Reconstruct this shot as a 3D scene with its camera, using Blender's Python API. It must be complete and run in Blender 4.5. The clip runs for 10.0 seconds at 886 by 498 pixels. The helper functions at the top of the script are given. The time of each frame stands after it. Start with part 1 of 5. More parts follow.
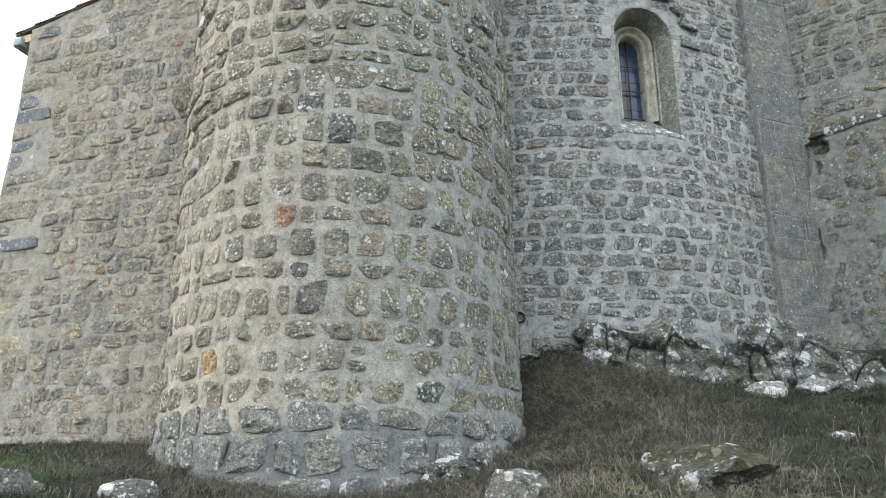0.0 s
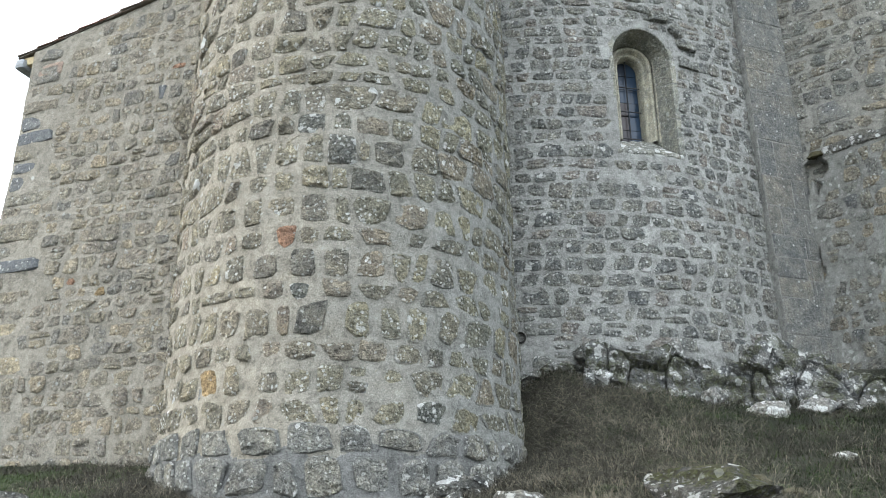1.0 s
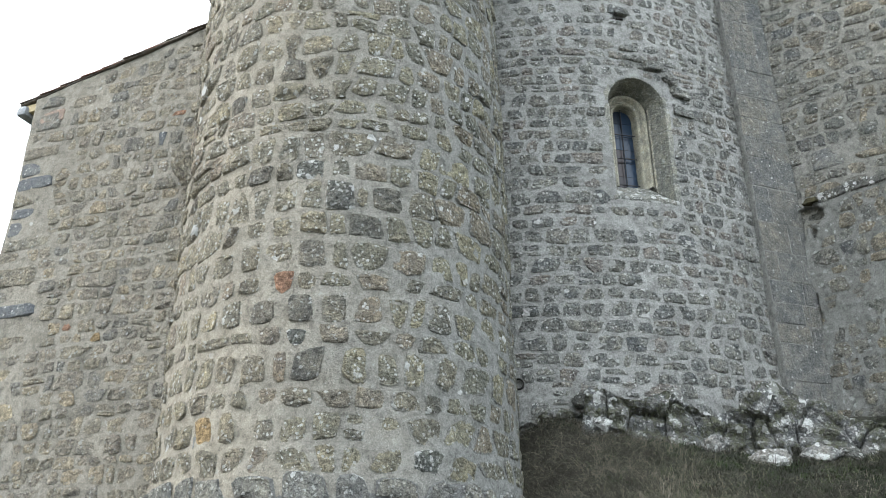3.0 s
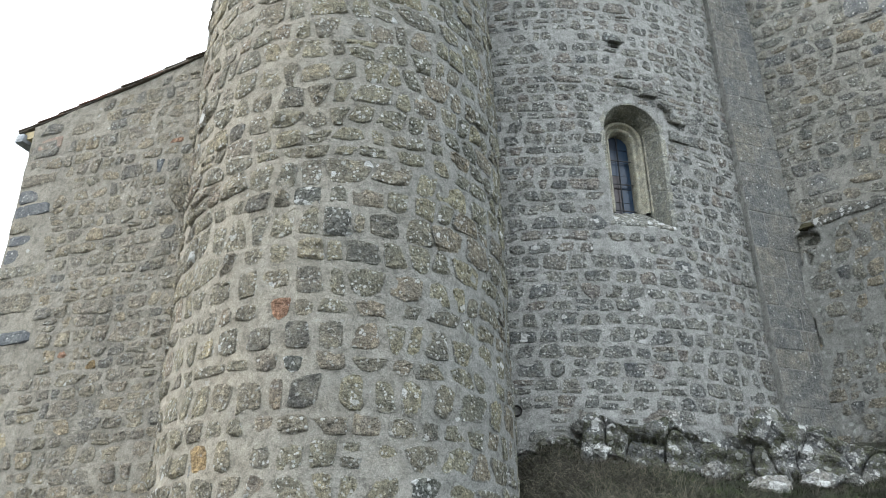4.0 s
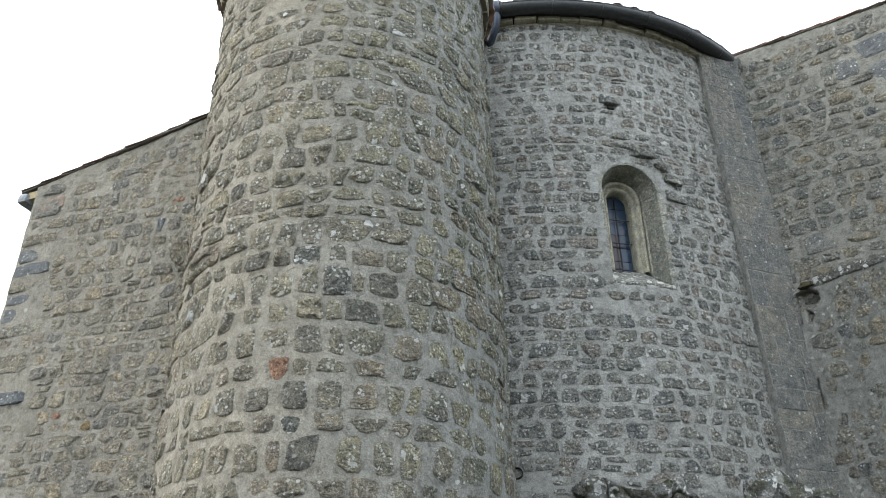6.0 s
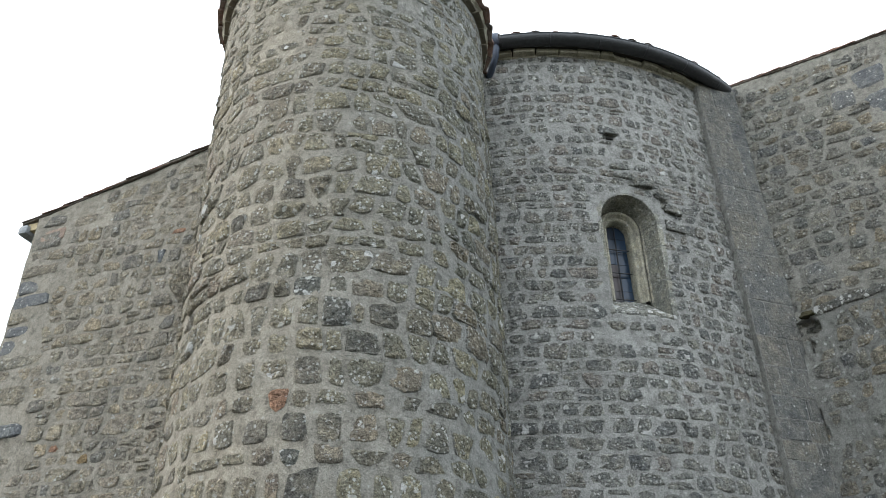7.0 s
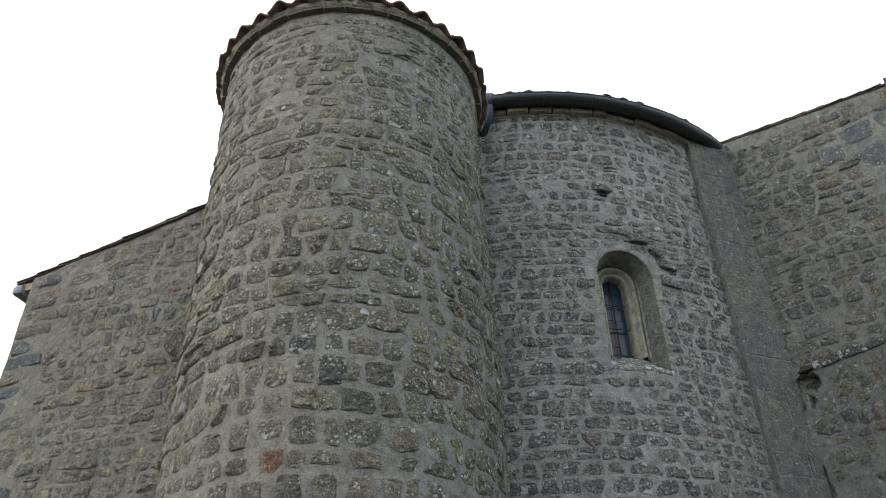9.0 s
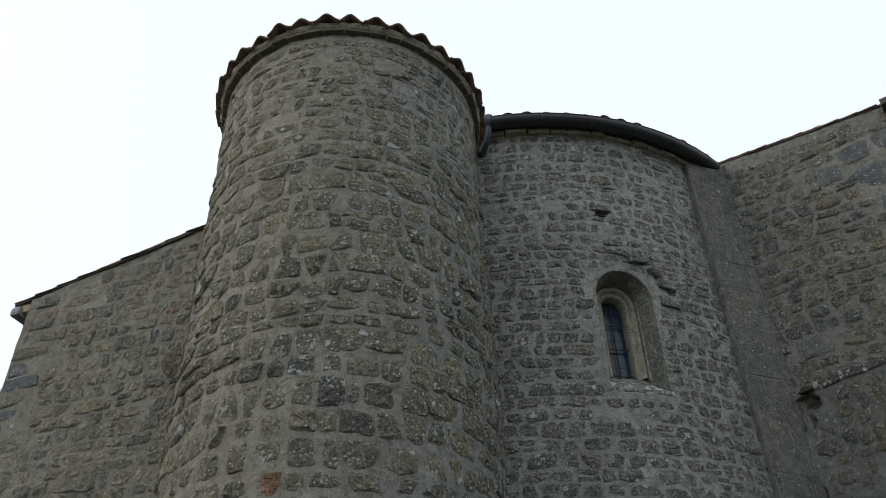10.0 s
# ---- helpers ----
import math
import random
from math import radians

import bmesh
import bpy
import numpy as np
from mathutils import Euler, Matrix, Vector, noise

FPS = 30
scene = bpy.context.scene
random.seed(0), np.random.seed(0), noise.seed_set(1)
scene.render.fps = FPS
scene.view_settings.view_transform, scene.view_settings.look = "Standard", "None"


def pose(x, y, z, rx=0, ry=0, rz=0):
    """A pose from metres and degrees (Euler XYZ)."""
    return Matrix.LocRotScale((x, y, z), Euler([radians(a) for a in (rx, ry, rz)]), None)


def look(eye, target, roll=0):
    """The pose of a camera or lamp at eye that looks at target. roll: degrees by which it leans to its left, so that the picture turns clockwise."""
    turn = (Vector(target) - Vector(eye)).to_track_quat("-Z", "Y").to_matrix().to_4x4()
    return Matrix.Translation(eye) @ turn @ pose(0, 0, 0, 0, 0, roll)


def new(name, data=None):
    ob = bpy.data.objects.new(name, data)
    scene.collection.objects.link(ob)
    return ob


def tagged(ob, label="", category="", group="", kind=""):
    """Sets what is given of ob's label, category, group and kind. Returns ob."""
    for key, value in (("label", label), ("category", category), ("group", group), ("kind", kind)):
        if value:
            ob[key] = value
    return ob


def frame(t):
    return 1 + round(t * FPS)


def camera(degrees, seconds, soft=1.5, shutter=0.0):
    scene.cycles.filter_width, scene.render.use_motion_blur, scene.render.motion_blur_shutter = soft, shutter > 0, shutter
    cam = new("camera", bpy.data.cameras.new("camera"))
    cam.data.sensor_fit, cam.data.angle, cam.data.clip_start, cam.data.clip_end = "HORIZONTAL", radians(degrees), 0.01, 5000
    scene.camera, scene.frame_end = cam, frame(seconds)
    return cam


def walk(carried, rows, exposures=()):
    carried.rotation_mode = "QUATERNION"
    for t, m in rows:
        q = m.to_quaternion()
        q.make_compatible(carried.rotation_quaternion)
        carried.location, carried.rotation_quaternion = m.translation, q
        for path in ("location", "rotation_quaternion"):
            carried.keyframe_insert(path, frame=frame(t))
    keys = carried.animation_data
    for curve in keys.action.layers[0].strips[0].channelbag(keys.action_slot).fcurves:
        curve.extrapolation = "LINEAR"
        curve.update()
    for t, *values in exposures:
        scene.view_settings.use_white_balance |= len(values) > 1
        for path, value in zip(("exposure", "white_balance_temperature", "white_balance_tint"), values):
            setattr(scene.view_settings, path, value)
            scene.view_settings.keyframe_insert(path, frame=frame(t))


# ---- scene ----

EYE = 1.6
cam = camera(58.89, 10.0, soft=0.6)
PATH = [
    (0.0, pose(0, 0, EYE, 108.76, -0.17, 0.42)),
    (0.5, pose(0, 0, EYE, 109.41, -0.10, 0.47)),
    (1.0, pose(0, 0, EYE, 110.23, -0.04, 0.48)),
    (1.5, pose(0, 0, EYE, 111.02, -0.01, 0.46)),
    (2.0, pose(0, 0, EYE, 111.88, -0.03, 0.40)),
    (2.5, pose(0, 0, EYE, 112.69, -0.07, 0.35)),
    (4.0, pose(0, 0, EYE, 115.46, 0.22, 0.18)),
    (4.5, pose(0, 0, EYE, 116.44, 0.20, 0.13)),
    (5.0, pose(0, 0, EYE, 117.55, 0.16, 0.09)),
    (5.5, pose(0, 0, EYE, 118.63, 0.19, 0.10)),
    (7.0, pose(0, 0, EYE, 121.97, 0.41, 0.25)),
    (7.5, pose(0, 0, EYE, 122.96, 0.43, 0.20)),
    (8.0, pose(0, 0, EYE, 124.04, 0.58, 0.21)),
    (8.5, pose(0, 0, EYE, 125.05, 0.79, 0.25)),
    (9.0, pose(0, 0, EYE, 126.12, 0.90, 0.23)),
    (9.5, pose(0, 0, EYE, 126.98, 0.96, 0.21)),
    (10.0, pose(0, 0, EYE, 127.63, 1.03, 0.22)),
]
walk(cam, PATH, [(0.0, 0.89, 6120, 7.5), (2.5, 0.83, 6120, 7.5), (5.0, 0.6, 6150, 7.5), (7.5, 0.27, 6200, 8), (8.5, -0.02, 6200, 8), (9.2, -0.42, 6200, 8), (10.0, -0.92, 6250, 7)])

# ---------------------------------------------------------------- light
world = bpy.data.worlds.new("sky")
scene.world = world
world.use_nodes = True
wn = world.node_tree
sky = wn.nodes.new("ShaderNodeTexSky")
sky.sky_type = "NISHITA"
sky.sun_disc = False
sky.sun_elevation = radians(34)
sky.sun_rotation = radians(-88)
sky.dust_density = 3.0
sky.air_density = 1.0
veil = wn.nodes.new("ShaderNodeMix")          # thin high cloud over the blue
veil.data_type = "RGBA"
veil.inputs["Factor"].default_value = 0.55
wn.links.new(sky.outputs["Color"], veil.inputs[6])
veil.inputs[7].default_value = (21.0, 21.6, 22.0, 1)
wn.links.new(veil.outputs[2], wn.nodes["Background"].inputs["Color"])
wn.nodes["Background"].inputs["Strength"].default_value = 0.15

# a pale sun behind thin cloud, well to the side
sun_data = bpy.data.lights.new("sun", "SUN")
sun_data.energy = 0.95
sun_data.angle = radians(55)
sun_data.color = (1.0, 0.94, 0.83)
sun = new("sun", sun_data)
SUN_AZ, SUN_EL = radians(-88), radians(34)
sun.matrix_world = look((math.sin(SUN_AZ) * math.cos(SUN_EL), math.cos(SUN_AZ) * math.cos(SUN_EL), math.sin(SUN_EL)), (0, 0, 0))


# ---------------------------------------------------------------- materials
SHADE = 0.86                # old stone is duller than fresh


def nodes_of(name):
    m = bpy.data.materials.new(name)
    m.use_nodes = True
    nt = m.node_tree
    return m, nt, nt.nodes["Principled BSDF"]


def add(nt, kind, **sockets):
    n = nt.nodes.new(kind)
    for k, v in sockets.items():
        n.inputs[k].default_value = v
    return n


def noise_of(nt, vec, scale, detail=4.0, rough=0.6):
    n = add(nt, "ShaderNodeTexNoise", Scale=scale, Detail=detail, Roughness=rough)
    nt.links.new(vec, n.inputs["Vector"])
    return n.outputs["Fac"]


def ramp(nt, fac, stops):
    r = nt.nodes.new("ShaderNodeValToRGB")
    while len(r.color_ramp.elements) < len(stops):
        r.color_ramp.elements.new(0.5)
    for e, (p, c) in zip(r.color_ramp.elements, stops):
        e.position = p
        e.color = (*c, 1) if len(c) == 3 else c
    nt.links.new(fac, r.inputs["Fac"])
    return r.outputs["Color"]


def grey(v):
    return (v, v, v)


def mix(nt, fac, a, b, mode="MIX"):
    m = nt.nodes.new("ShaderNodeMix")
    m.data_type, m.blend_type = "RGBA", mode
    for value, k in ((fac, 0), (a, 6), (b, 7)):
        if isinstance(value, bpy.types.NodeSocket):
            nt.links.new(value, m.inputs[k])
        elif k == 0:
            m.inputs[k].default_value = value
        else:
            m.inputs[k].default_value = (*value, 1)
    return m.outputs[2]


def arith(nt, op, a, b):
    m = nt.nodes.new("ShaderNodeMath")
    m.operation = op
    for value, k in ((a, 0), (b, 1)):
        if isinstance(value, bpy.types.NodeSocket):
            nt.links.new(value, m.inputs[k])
        else:
            m.inputs[k].default_value = value
    return m.outputs[0]


def bump(nt, bsdf, height, strength, distance):
    b = add(nt, "ShaderNodeBump", Strength=strength, Distance=distance)
    nt.links.new(height, b.inputs["Height"])
    nt.links.new(b.outputs["Normal"], bsdf.inputs["Normal"])


def place(nt):
    return nt.nodes.new("ShaderNodeNewGeometry").outputs["Position"]


def own_random(nt):
    """One value a piece, for single pieces and for pieces joined into one mesh."""
    a = nt.nodes.new("ShaderNodeObjectInfo").outputs["Random"]
    b = nt.nodes.new("ShaderNodeNewGeometry").outputs["Random Per Island"]
    return arith(nt, "FRACT", arith(nt, "ADD", a, b), 0.0)


def spots(nt, vec, scale, size, cover):
    """Lichen: scattered ragged patches of uneven size."""
    wob = add(nt, "ShaderNodeTexNoise", Scale=scale * 1.6, Detail=3.0)
    nt.links.new(vec, wob.inputs["Vector"])
    off = nt.nodes.new("ShaderNodeVectorMath")
    off.operation = "MULTIPLY_ADD"
    nt.links.new(wob.outputs["Color"], off.inputs[0])
    off.inputs[1].default_value = (0.9 / scale,) * 3
    nt.links.new(vec, off.inputs[2])
    v = add(nt, "ShaderNodeTexVoronoi", Scale=scale)
    nt.links.new(off.outputs[0], v.inputs["Vector"])
    ragged = arith(nt, "ADD", v.outputs["Distance"], arith(nt, "MULTIPLY", noise_of(nt, vec, scale * 7, 3, 0.7), 0.5))
    sep = nt.nodes.new("ShaderNodeSeparateColor")
    nt.links.new(v.outputs["Color"], sep.inputs[0])
    near = arith(nt, "LESS_THAN", ragged, arith(nt, "ADD", arith(nt, "MULTIPLY", sep.outputs[1], size), 0.26))
    some = arith(nt, "LESS_THAN", sep.outputs[0], cover)
    return arith(nt, "MULTIPLY", near, some)


def lichen_shade_side(nt, pos):
    """1 on the tower's greyer right side, 0 on its warm left, with a ragged edge: lichen plus painted side shade."""
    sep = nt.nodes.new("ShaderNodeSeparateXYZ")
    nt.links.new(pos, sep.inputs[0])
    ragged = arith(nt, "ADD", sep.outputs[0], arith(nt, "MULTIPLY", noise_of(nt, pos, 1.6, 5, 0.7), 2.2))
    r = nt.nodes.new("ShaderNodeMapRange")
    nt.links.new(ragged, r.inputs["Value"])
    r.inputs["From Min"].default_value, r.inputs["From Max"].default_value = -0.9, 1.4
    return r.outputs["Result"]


def mortar_colour(nt, pos, tone, other, mottle=1.0, damp=False):
    """Coarse lime mortar: two tones in patches, sandy grain, pits and grey stains."""
    big = noise_of(nt, pos, 1.3, 6, 0.7)
    c = mix(nt, ramp(nt, big, [(0.4, grey(0)), (0.62, grey(1))]), tone, other)
    # greyer right flank: lichen, and side shade painted into the mortar colour
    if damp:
        c = mix(nt, lichen_shade_side(nt, pos), c, (0.315, 0.316, 0.293))
    grain = noise_of(nt, pos, 70, 6, 0.85)
    c = mix(nt, mottle, c, ramp(nt, grain, [(0.36, grey(0.45)), (0.45, grey(0.9)), (0.55, grey(1.08)), (0.64, grey(1.55))]), "MULTIPLY")
    c = mix(nt, mottle, c, ramp(nt, noise_of(nt, pos, 11, 8, 0.78), [(0.36, grey(0.6)), (0.48, grey(1.0)), (0.64, grey(1.22))]), "MULTIPLY")
    stain = ramp(nt, noise_of(nt, pos, 4.3, 8, 0.75), [(0.48, grey(0)), (0.6, grey(0.55))])
    return mix(nt, stain, c, mix(nt, 1.0, c, (0.66, 0.66, 0.64), "MULTIPLY")), grain


def stone_material(name, tones, lichen=0.2, white=0.62, relief=1.0, patch=0.5, damp=False, mottle=1.0, crust=0.0, smear=None, lap=0.62, moss=0.0):
    m, nt, bsdf = nodes_of(name)
    pos = place(nt)
    r = own_random(nt)
    n = len(tones)
    base = ramp(nt, r, [((i + 0.5) / n, c) for i, c in enumerate(tones)])
    # right-flank stones darkened: grey lichen together with painted-in shade
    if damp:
        base = mix(nt, arith(nt, "MULTIPLY", lichen_shade_side(nt, pos), 0.75), base, mix(nt, 1.0, base, (0.7, 0.77, 0.76), "MULTIPLY"))
    crags = noise_of(nt, pos, 14, 8, 0.75)
    grain = noise_of(nt, pos, 36, 6, 0.78)
    blot = noise_of(nt, pos, 6, 6, 0.7)
    pits = noise_of(nt, pos, 110, 4, 0.7)
    # crag and pit heights also drive colour, painting relief shade into the lows
    c = mix(nt, mottle, base, ramp(nt, crags, [(0.35, grey(0.5)), (0.43, grey(0.92)), (0.53, grey(1.12)), (0.63, grey(1.5))]), "MULTIPLY")
    c = mix(nt, mottle, c, ramp(nt, grain, [(0.34, grey(0.35)), (0.42, grey(0.94)), (0.55, grey(1.15)), (0.64, grey(1.9))]), "MULTIPLY")
    c = mix(nt, 1.0, c, ramp(nt, pits, [(0.38, grey(0.6)), (0.5, grey(1.0)), (0.62, grey(1.45))]), "MULTIPLY")
    c = mix(nt, 1.0, c, ramp(nt, blot, [(0.35, (0.72, 0.74, 0.78)), (0.5, grey(1.0)), (0.66, (1.3, 1.26, 1.18))]), "MULTIPLY")
    if smear:
        # mortar lapping over the stone's edge and, here and there, its face
        coat, _ = mortar_colour(nt, pos, smear[0], smear[1], 1.0, damp)
        bed = nt.nodes.new("ShaderNodeAttribute")
        bed.attribute_name = "bedding"
        edge = arith(nt, "ADD", bed.outputs["Fac"], arith(nt, "MULTIPLY", arith(nt, "SUBTRACT", noise_of(nt, pos, 13, 7, 0.75), 0.5), 2.6))
        c = mix(nt, ramp(nt, edge, [(lap, grey(0)), (lap + 0.14, grey(0.95))]), c, coat)
    growth = ramp(nt, noise_of(nt, pos, 1.9, 6, 0.75), [(0.45, grey(0.05)), (0.62, grey(1))])
    film = ramp(nt, noise_of(nt, pos, 36, 6, 0.8), [(0.5, grey(0)), (0.58, grey(1))])
    c = mix(nt, arith(nt, "MULTIPLY", arith(nt, "MULTIPLY", growth, film), patch), c, (0.4, 0.41, 0.36))
    big = spots(nt, pos, 9.0, 0.36, lichen * 0.4)
    small = spots(nt, pos, 26.0, 0.45, min(1.0, lichen * 1.3))
    mask = arith(nt, "MULTIPLY", arith(nt, "MAXIMUM", big, small), arith(nt, "ADD", arith(nt, "MULTIPLY", growth, 0.5), 0.5))
    c = mix(nt, mask, c, (white, white, white * 0.95))
    if crust:
        c = mix(nt, spots(nt, pos, 4.6, 0.5, crust), c, (white, white, white * 0.96))
        c = mix(nt, spots(nt, pos, 11.0, 0.5, crust), c, (white, white, white * 0.96))
    if moss:
        tuft = ramp(nt, noise_of(nt, pos, 22, 5, 0.7), [(0.4, (0.03, 0.026, 0.01)), (0.5, (0.06, 0.062, 0.016)), (0.62, (0.1, 0.11, 0.025))])
        c = mix(nt, ramp(nt, noise_of(nt, pos, 4.5, 6, 0.7), [(0.47, grey(0)), (0.52, grey(moss))]), c, tuft)
    c = mix(nt, 1.0, c, grey(SHADE), "MULTIPLY")
    nt.links.new(c, bsdf.inputs["Base Color"])
    bsdf.inputs["Roughness"].default_value = 0.95
    bsdf.inputs["Specular IOR Level"].default_value = 0.2
    crack = add(nt, "ShaderNodeTexVoronoi", Scale=13.0)
    crack.feature = "DISTANCE_TO_EDGE"
    warp = nt.nodes.new("ShaderNodeVectorMath")
    warp.operation = "MULTIPLY_ADD"
    wn2 = add(nt, "ShaderNodeTexNoise", Scale=11.0, Detail=4.0)
    nt.links.new(pos, wn2.inputs["Vector"])
    nt.links.new(wn2.outputs["Color"], warp.inputs[0])
    warp.inputs[1].default_value = (0.12, 0.12, 0.12)
    nt.links.new(pos, warp.inputs[2])
    nt.links.new(warp.outputs[0], crack.inputs["Vector"])
    steps = ramp(nt, crack.outputs["Distance"], [(0.0, grey(0)), (0.12, grey(0.8)), (0.3, grey(1))])
    h = arith(nt, "ADD", arith(nt, "MULTIPLY", crags, 1.7), arith(nt, "MULTIPLY", steps, 0.35))
    h = arith(nt, "ADD", h, arith(nt, "MULTIPLY", pits, 0.35))
    bump(nt, bsdf, h, relief, 0.07)
    return m


def mortar_material(name, tone, other, mottle=1.0, lichen=0.06, damp=False, coarse=1.0):
    m, nt, bsdf = nodes_of(name)
    pos = place(nt)
    c, grain = mortar_colour(nt, pos, tone, other, mottle, damp)
    growth = ramp(nt, noise_of(nt, pos, 1.9, 6, 0.75), [(0.45, grey(0.1)), (0.62, grey(1))])
    c = mix(nt, arith(nt, "MULTIPLY", spots(nt, pos, 14.0, 0.42, lichen), growth), c, (0.6, 0.6, 0.57))
    c = mix(nt, 1.0, c, grey(SHADE), "MULTIPLY")
    nt.links.new(c, bsdf.inputs["Base Color"])
    bsdf.inputs["Roughness"].default_value = 0.97
    bsdf.inputs["Specular IOR Level"].default_value = 0.15
    h = arith(nt, "ADD", arith(nt, "MULTIPLY", noise_of(nt, pos, 14, 8, 0.72), 1.5), arith(nt, "MULTIPLY", grain, 0.8 * coarse))
    bump(nt, bsdf, h, 0.9, 0.035)
    return m


def tile_material(name, tones):
    m, nt, bsdf = nodes_of(name)
    pos = place(nt)
    base = ramp(nt, own_random(nt), [((i + 0.5) / len(tones), c) for i, c in enumerate(tones)])
    c = mix(nt, 1.0, base, ramp(nt, noise_of(nt, pos, 14, 6, 0.7), [(0.3, grey(0.5)), (0.6, grey(1.1))]), "MULTIPLY")
    c = mix(nt, ramp(nt, noise_of(nt, pos, 22, 5, 0.7), [(0.55, grey(0)), (0.68, grey(0.7))]), c, (0.26, 0.26, 0.22))
    nt.links.new(c, bsdf.inputs["Base Color"])
    bsdf.inputs["Roughness"].default_value = 0.9
    bump(nt, bsdf, noise_of(nt, pos, 50, 5, 0.7), 0.4, 0.01)
    return m


def plain_material(name, tone, rough=0.6, metal=0.0, scale=20, contrast=0.25):
    m, nt, bsdf = nodes_of(name)
    pos = place(nt)
    c = mix(nt, 1.0, tone, ramp(nt, noise_of(nt, pos, scale, 5, 0.65), [(0.3, grey(1 - contrast)), (0.7, grey(1 + contrast))]), "MULTIPLY")
    nt.links.new(c, bsdf.inputs["Base Color"])
    bsdf.inputs["Roughness"].default_value = rough
    bsdf.inputs["Metallic"].default_value = metal
    bump(nt, bsdf, noise_of(nt, pos, scale * 4, 4, 0.6), 0.2, 0.005)
    return m


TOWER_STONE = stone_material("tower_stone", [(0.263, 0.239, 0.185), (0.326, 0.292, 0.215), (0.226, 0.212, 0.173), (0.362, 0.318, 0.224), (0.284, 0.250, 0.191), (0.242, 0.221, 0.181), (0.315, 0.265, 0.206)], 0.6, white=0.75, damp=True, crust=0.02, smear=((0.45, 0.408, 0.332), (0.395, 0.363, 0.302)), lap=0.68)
WALL_STONE = stone_material("rubble_stone", [(0.287, 0.260, 0.206), (0.349, 0.306, 0.233), (0.229, 0.220, 0.199), (0.369, 0.312, 0.226), (0.279, 0.256, 0.216), (0.319, 0.282, 0.228)], 0.3, smear=((0.38, 0.35, 0.292), (0.335, 0.312, 0.265)), lap=0.76)
APSE_STONE = stone_material("apse_stone", [(0.229, 0.231, 0.213), (0.273, 0.270, 0.243), (0.195, 0.199, 0.191), (0.243, 0.239, 0.211), (0.256, 0.236, 0.212)], 0.45, white=0.72, crust=0.05, smear=((0.425, 0.422, 0.398), (0.365, 0.362, 0.34)), lap=0.82)
RIGHT_STONE = stone_material("nave_stone", [(0.197, 0.197, 0.175), (0.253, 0.237, 0.197), (0.156, 0.159, 0.156), (0.269, 0.233, 0.171), (0.207, 0.201, 0.180)], 0.25, smear=((0.315, 0.305, 0.268), (0.268, 0.26, 0.232)), lap=0.92)
ASHLAR = stone_material("dressed_stone", [(0.165, 0.168, 0.16), (0.2, 0.198, 0.182), (0.145, 0.148, 0.145), (0.22, 0.21, 0.18), (0.18, 0.178, 0.165)], 0.12, relief=0.7, patch=0.2, mottle=0.6)
DARK_ASHLAR = stone_material("dark_basalt_block", [(0.13, 0.137, 0.143), (0.16, 0.163, 0.165), (0.14, 0.143, 0.143)], 0.25, relief=0.6, patch=0.3, mottle=0.5)
BRICK_RED = stone_material("red_brick", [(0.37, 0.22, 0.145), (0.33, 0.2, 0.135)], 0.1, patch=0.2, damp=False, smear=((0.45, 0.408, 0.332), (0.395, 0.363, 0.302)), lap=0.8)
OCHRE = stone_material("ochre_sandstone", [(0.3, 0.22, 0.12), (0.34, 0.25, 0.14)], 0.08, patch=0.2, damp=False, smear=((0.45, 0.408, 0.332), (0.395, 0.363, 0.302)), lap=0.8)
ROCK = stone_material("lichened_rock", [(0.136, 0.134, 0.124), (0.16, 0.156, 0.14)], 0.5, white=0.78, relief=1.0, patch=0.6, crust=0.4)
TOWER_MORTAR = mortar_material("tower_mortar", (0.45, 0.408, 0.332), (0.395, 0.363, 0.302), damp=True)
WALL_MORTAR = mortar_material("wall_mortar", (0.38, 0.35, 0.292), (0.335, 0.312, 0.265))
APSE_MORTAR = mortar_material("apse_mortar", (0.425, 0.422, 0.398), (0.365, 0.362, 0.34))
RIGHT_MORTAR = mortar_material("nave_mortar", (0.315, 0.305, 0.268), (0.268, 0.26, 0.232))
BASE_RENDER = mortar_material("coarse_render", (0.29, 0.29, 0.277), (0.25, 0.25, 0.237), lichen=0.3, coarse=1.6)
STUB_RENDER = mortar_material("lichened_render", (0.34, 0.336, 0.308), (0.28, 0.28, 0.258), lichen=0.7, coarse=1.6)
TILE = tile_material("clay_tile", [(0.22, 0.125, 0.09), (0.17, 0.115, 0.09), (0.14, 0.12, 0.1), (0.25, 0.135, 0.1)])
CORNICE = mortar_material("cornice_mortar", (0.55, 0.51, 0.4), (0.46, 0.435, 0.34))
GUTTER = plain_material("dark_gutter", (0.045, 0.047, 0.05), 0.45, 0.3)
ZINC = plain_material("zinc", (0.22, 0.235, 0.25), 0.6, 0.15)
BLUE_ZINC = plain_material("blue_grey_metal", (0.05, 0.065, 0.095), 0.5, 0.2)
WOOD = plain_material("weathered_wood", (0.42, 0.34, 0.2), 0.8)
SOFFIT = plain_material("dark_soffit", (0.08, 0.07, 0.06), 0.9)
IRON = plain_material("iron", (0.03, 0.03, 0.032), 0.6, 0.5)
# near-black: stands in for shade in hollows, and colours the drain pipe
HOLLOW = plain_material("dark_pipe_and_shade", (0.03, 0.028, 0.025), 1.0)
MOSS = plain_material("moss", (0.05, 0.056, 0.014), 1.0, 0.0, 30, 0.5)
MOSS_BROWN = plain_material("brown_moss", (0.04, 0.034, 0.014), 1.0, 0.0, 30, 0.5)
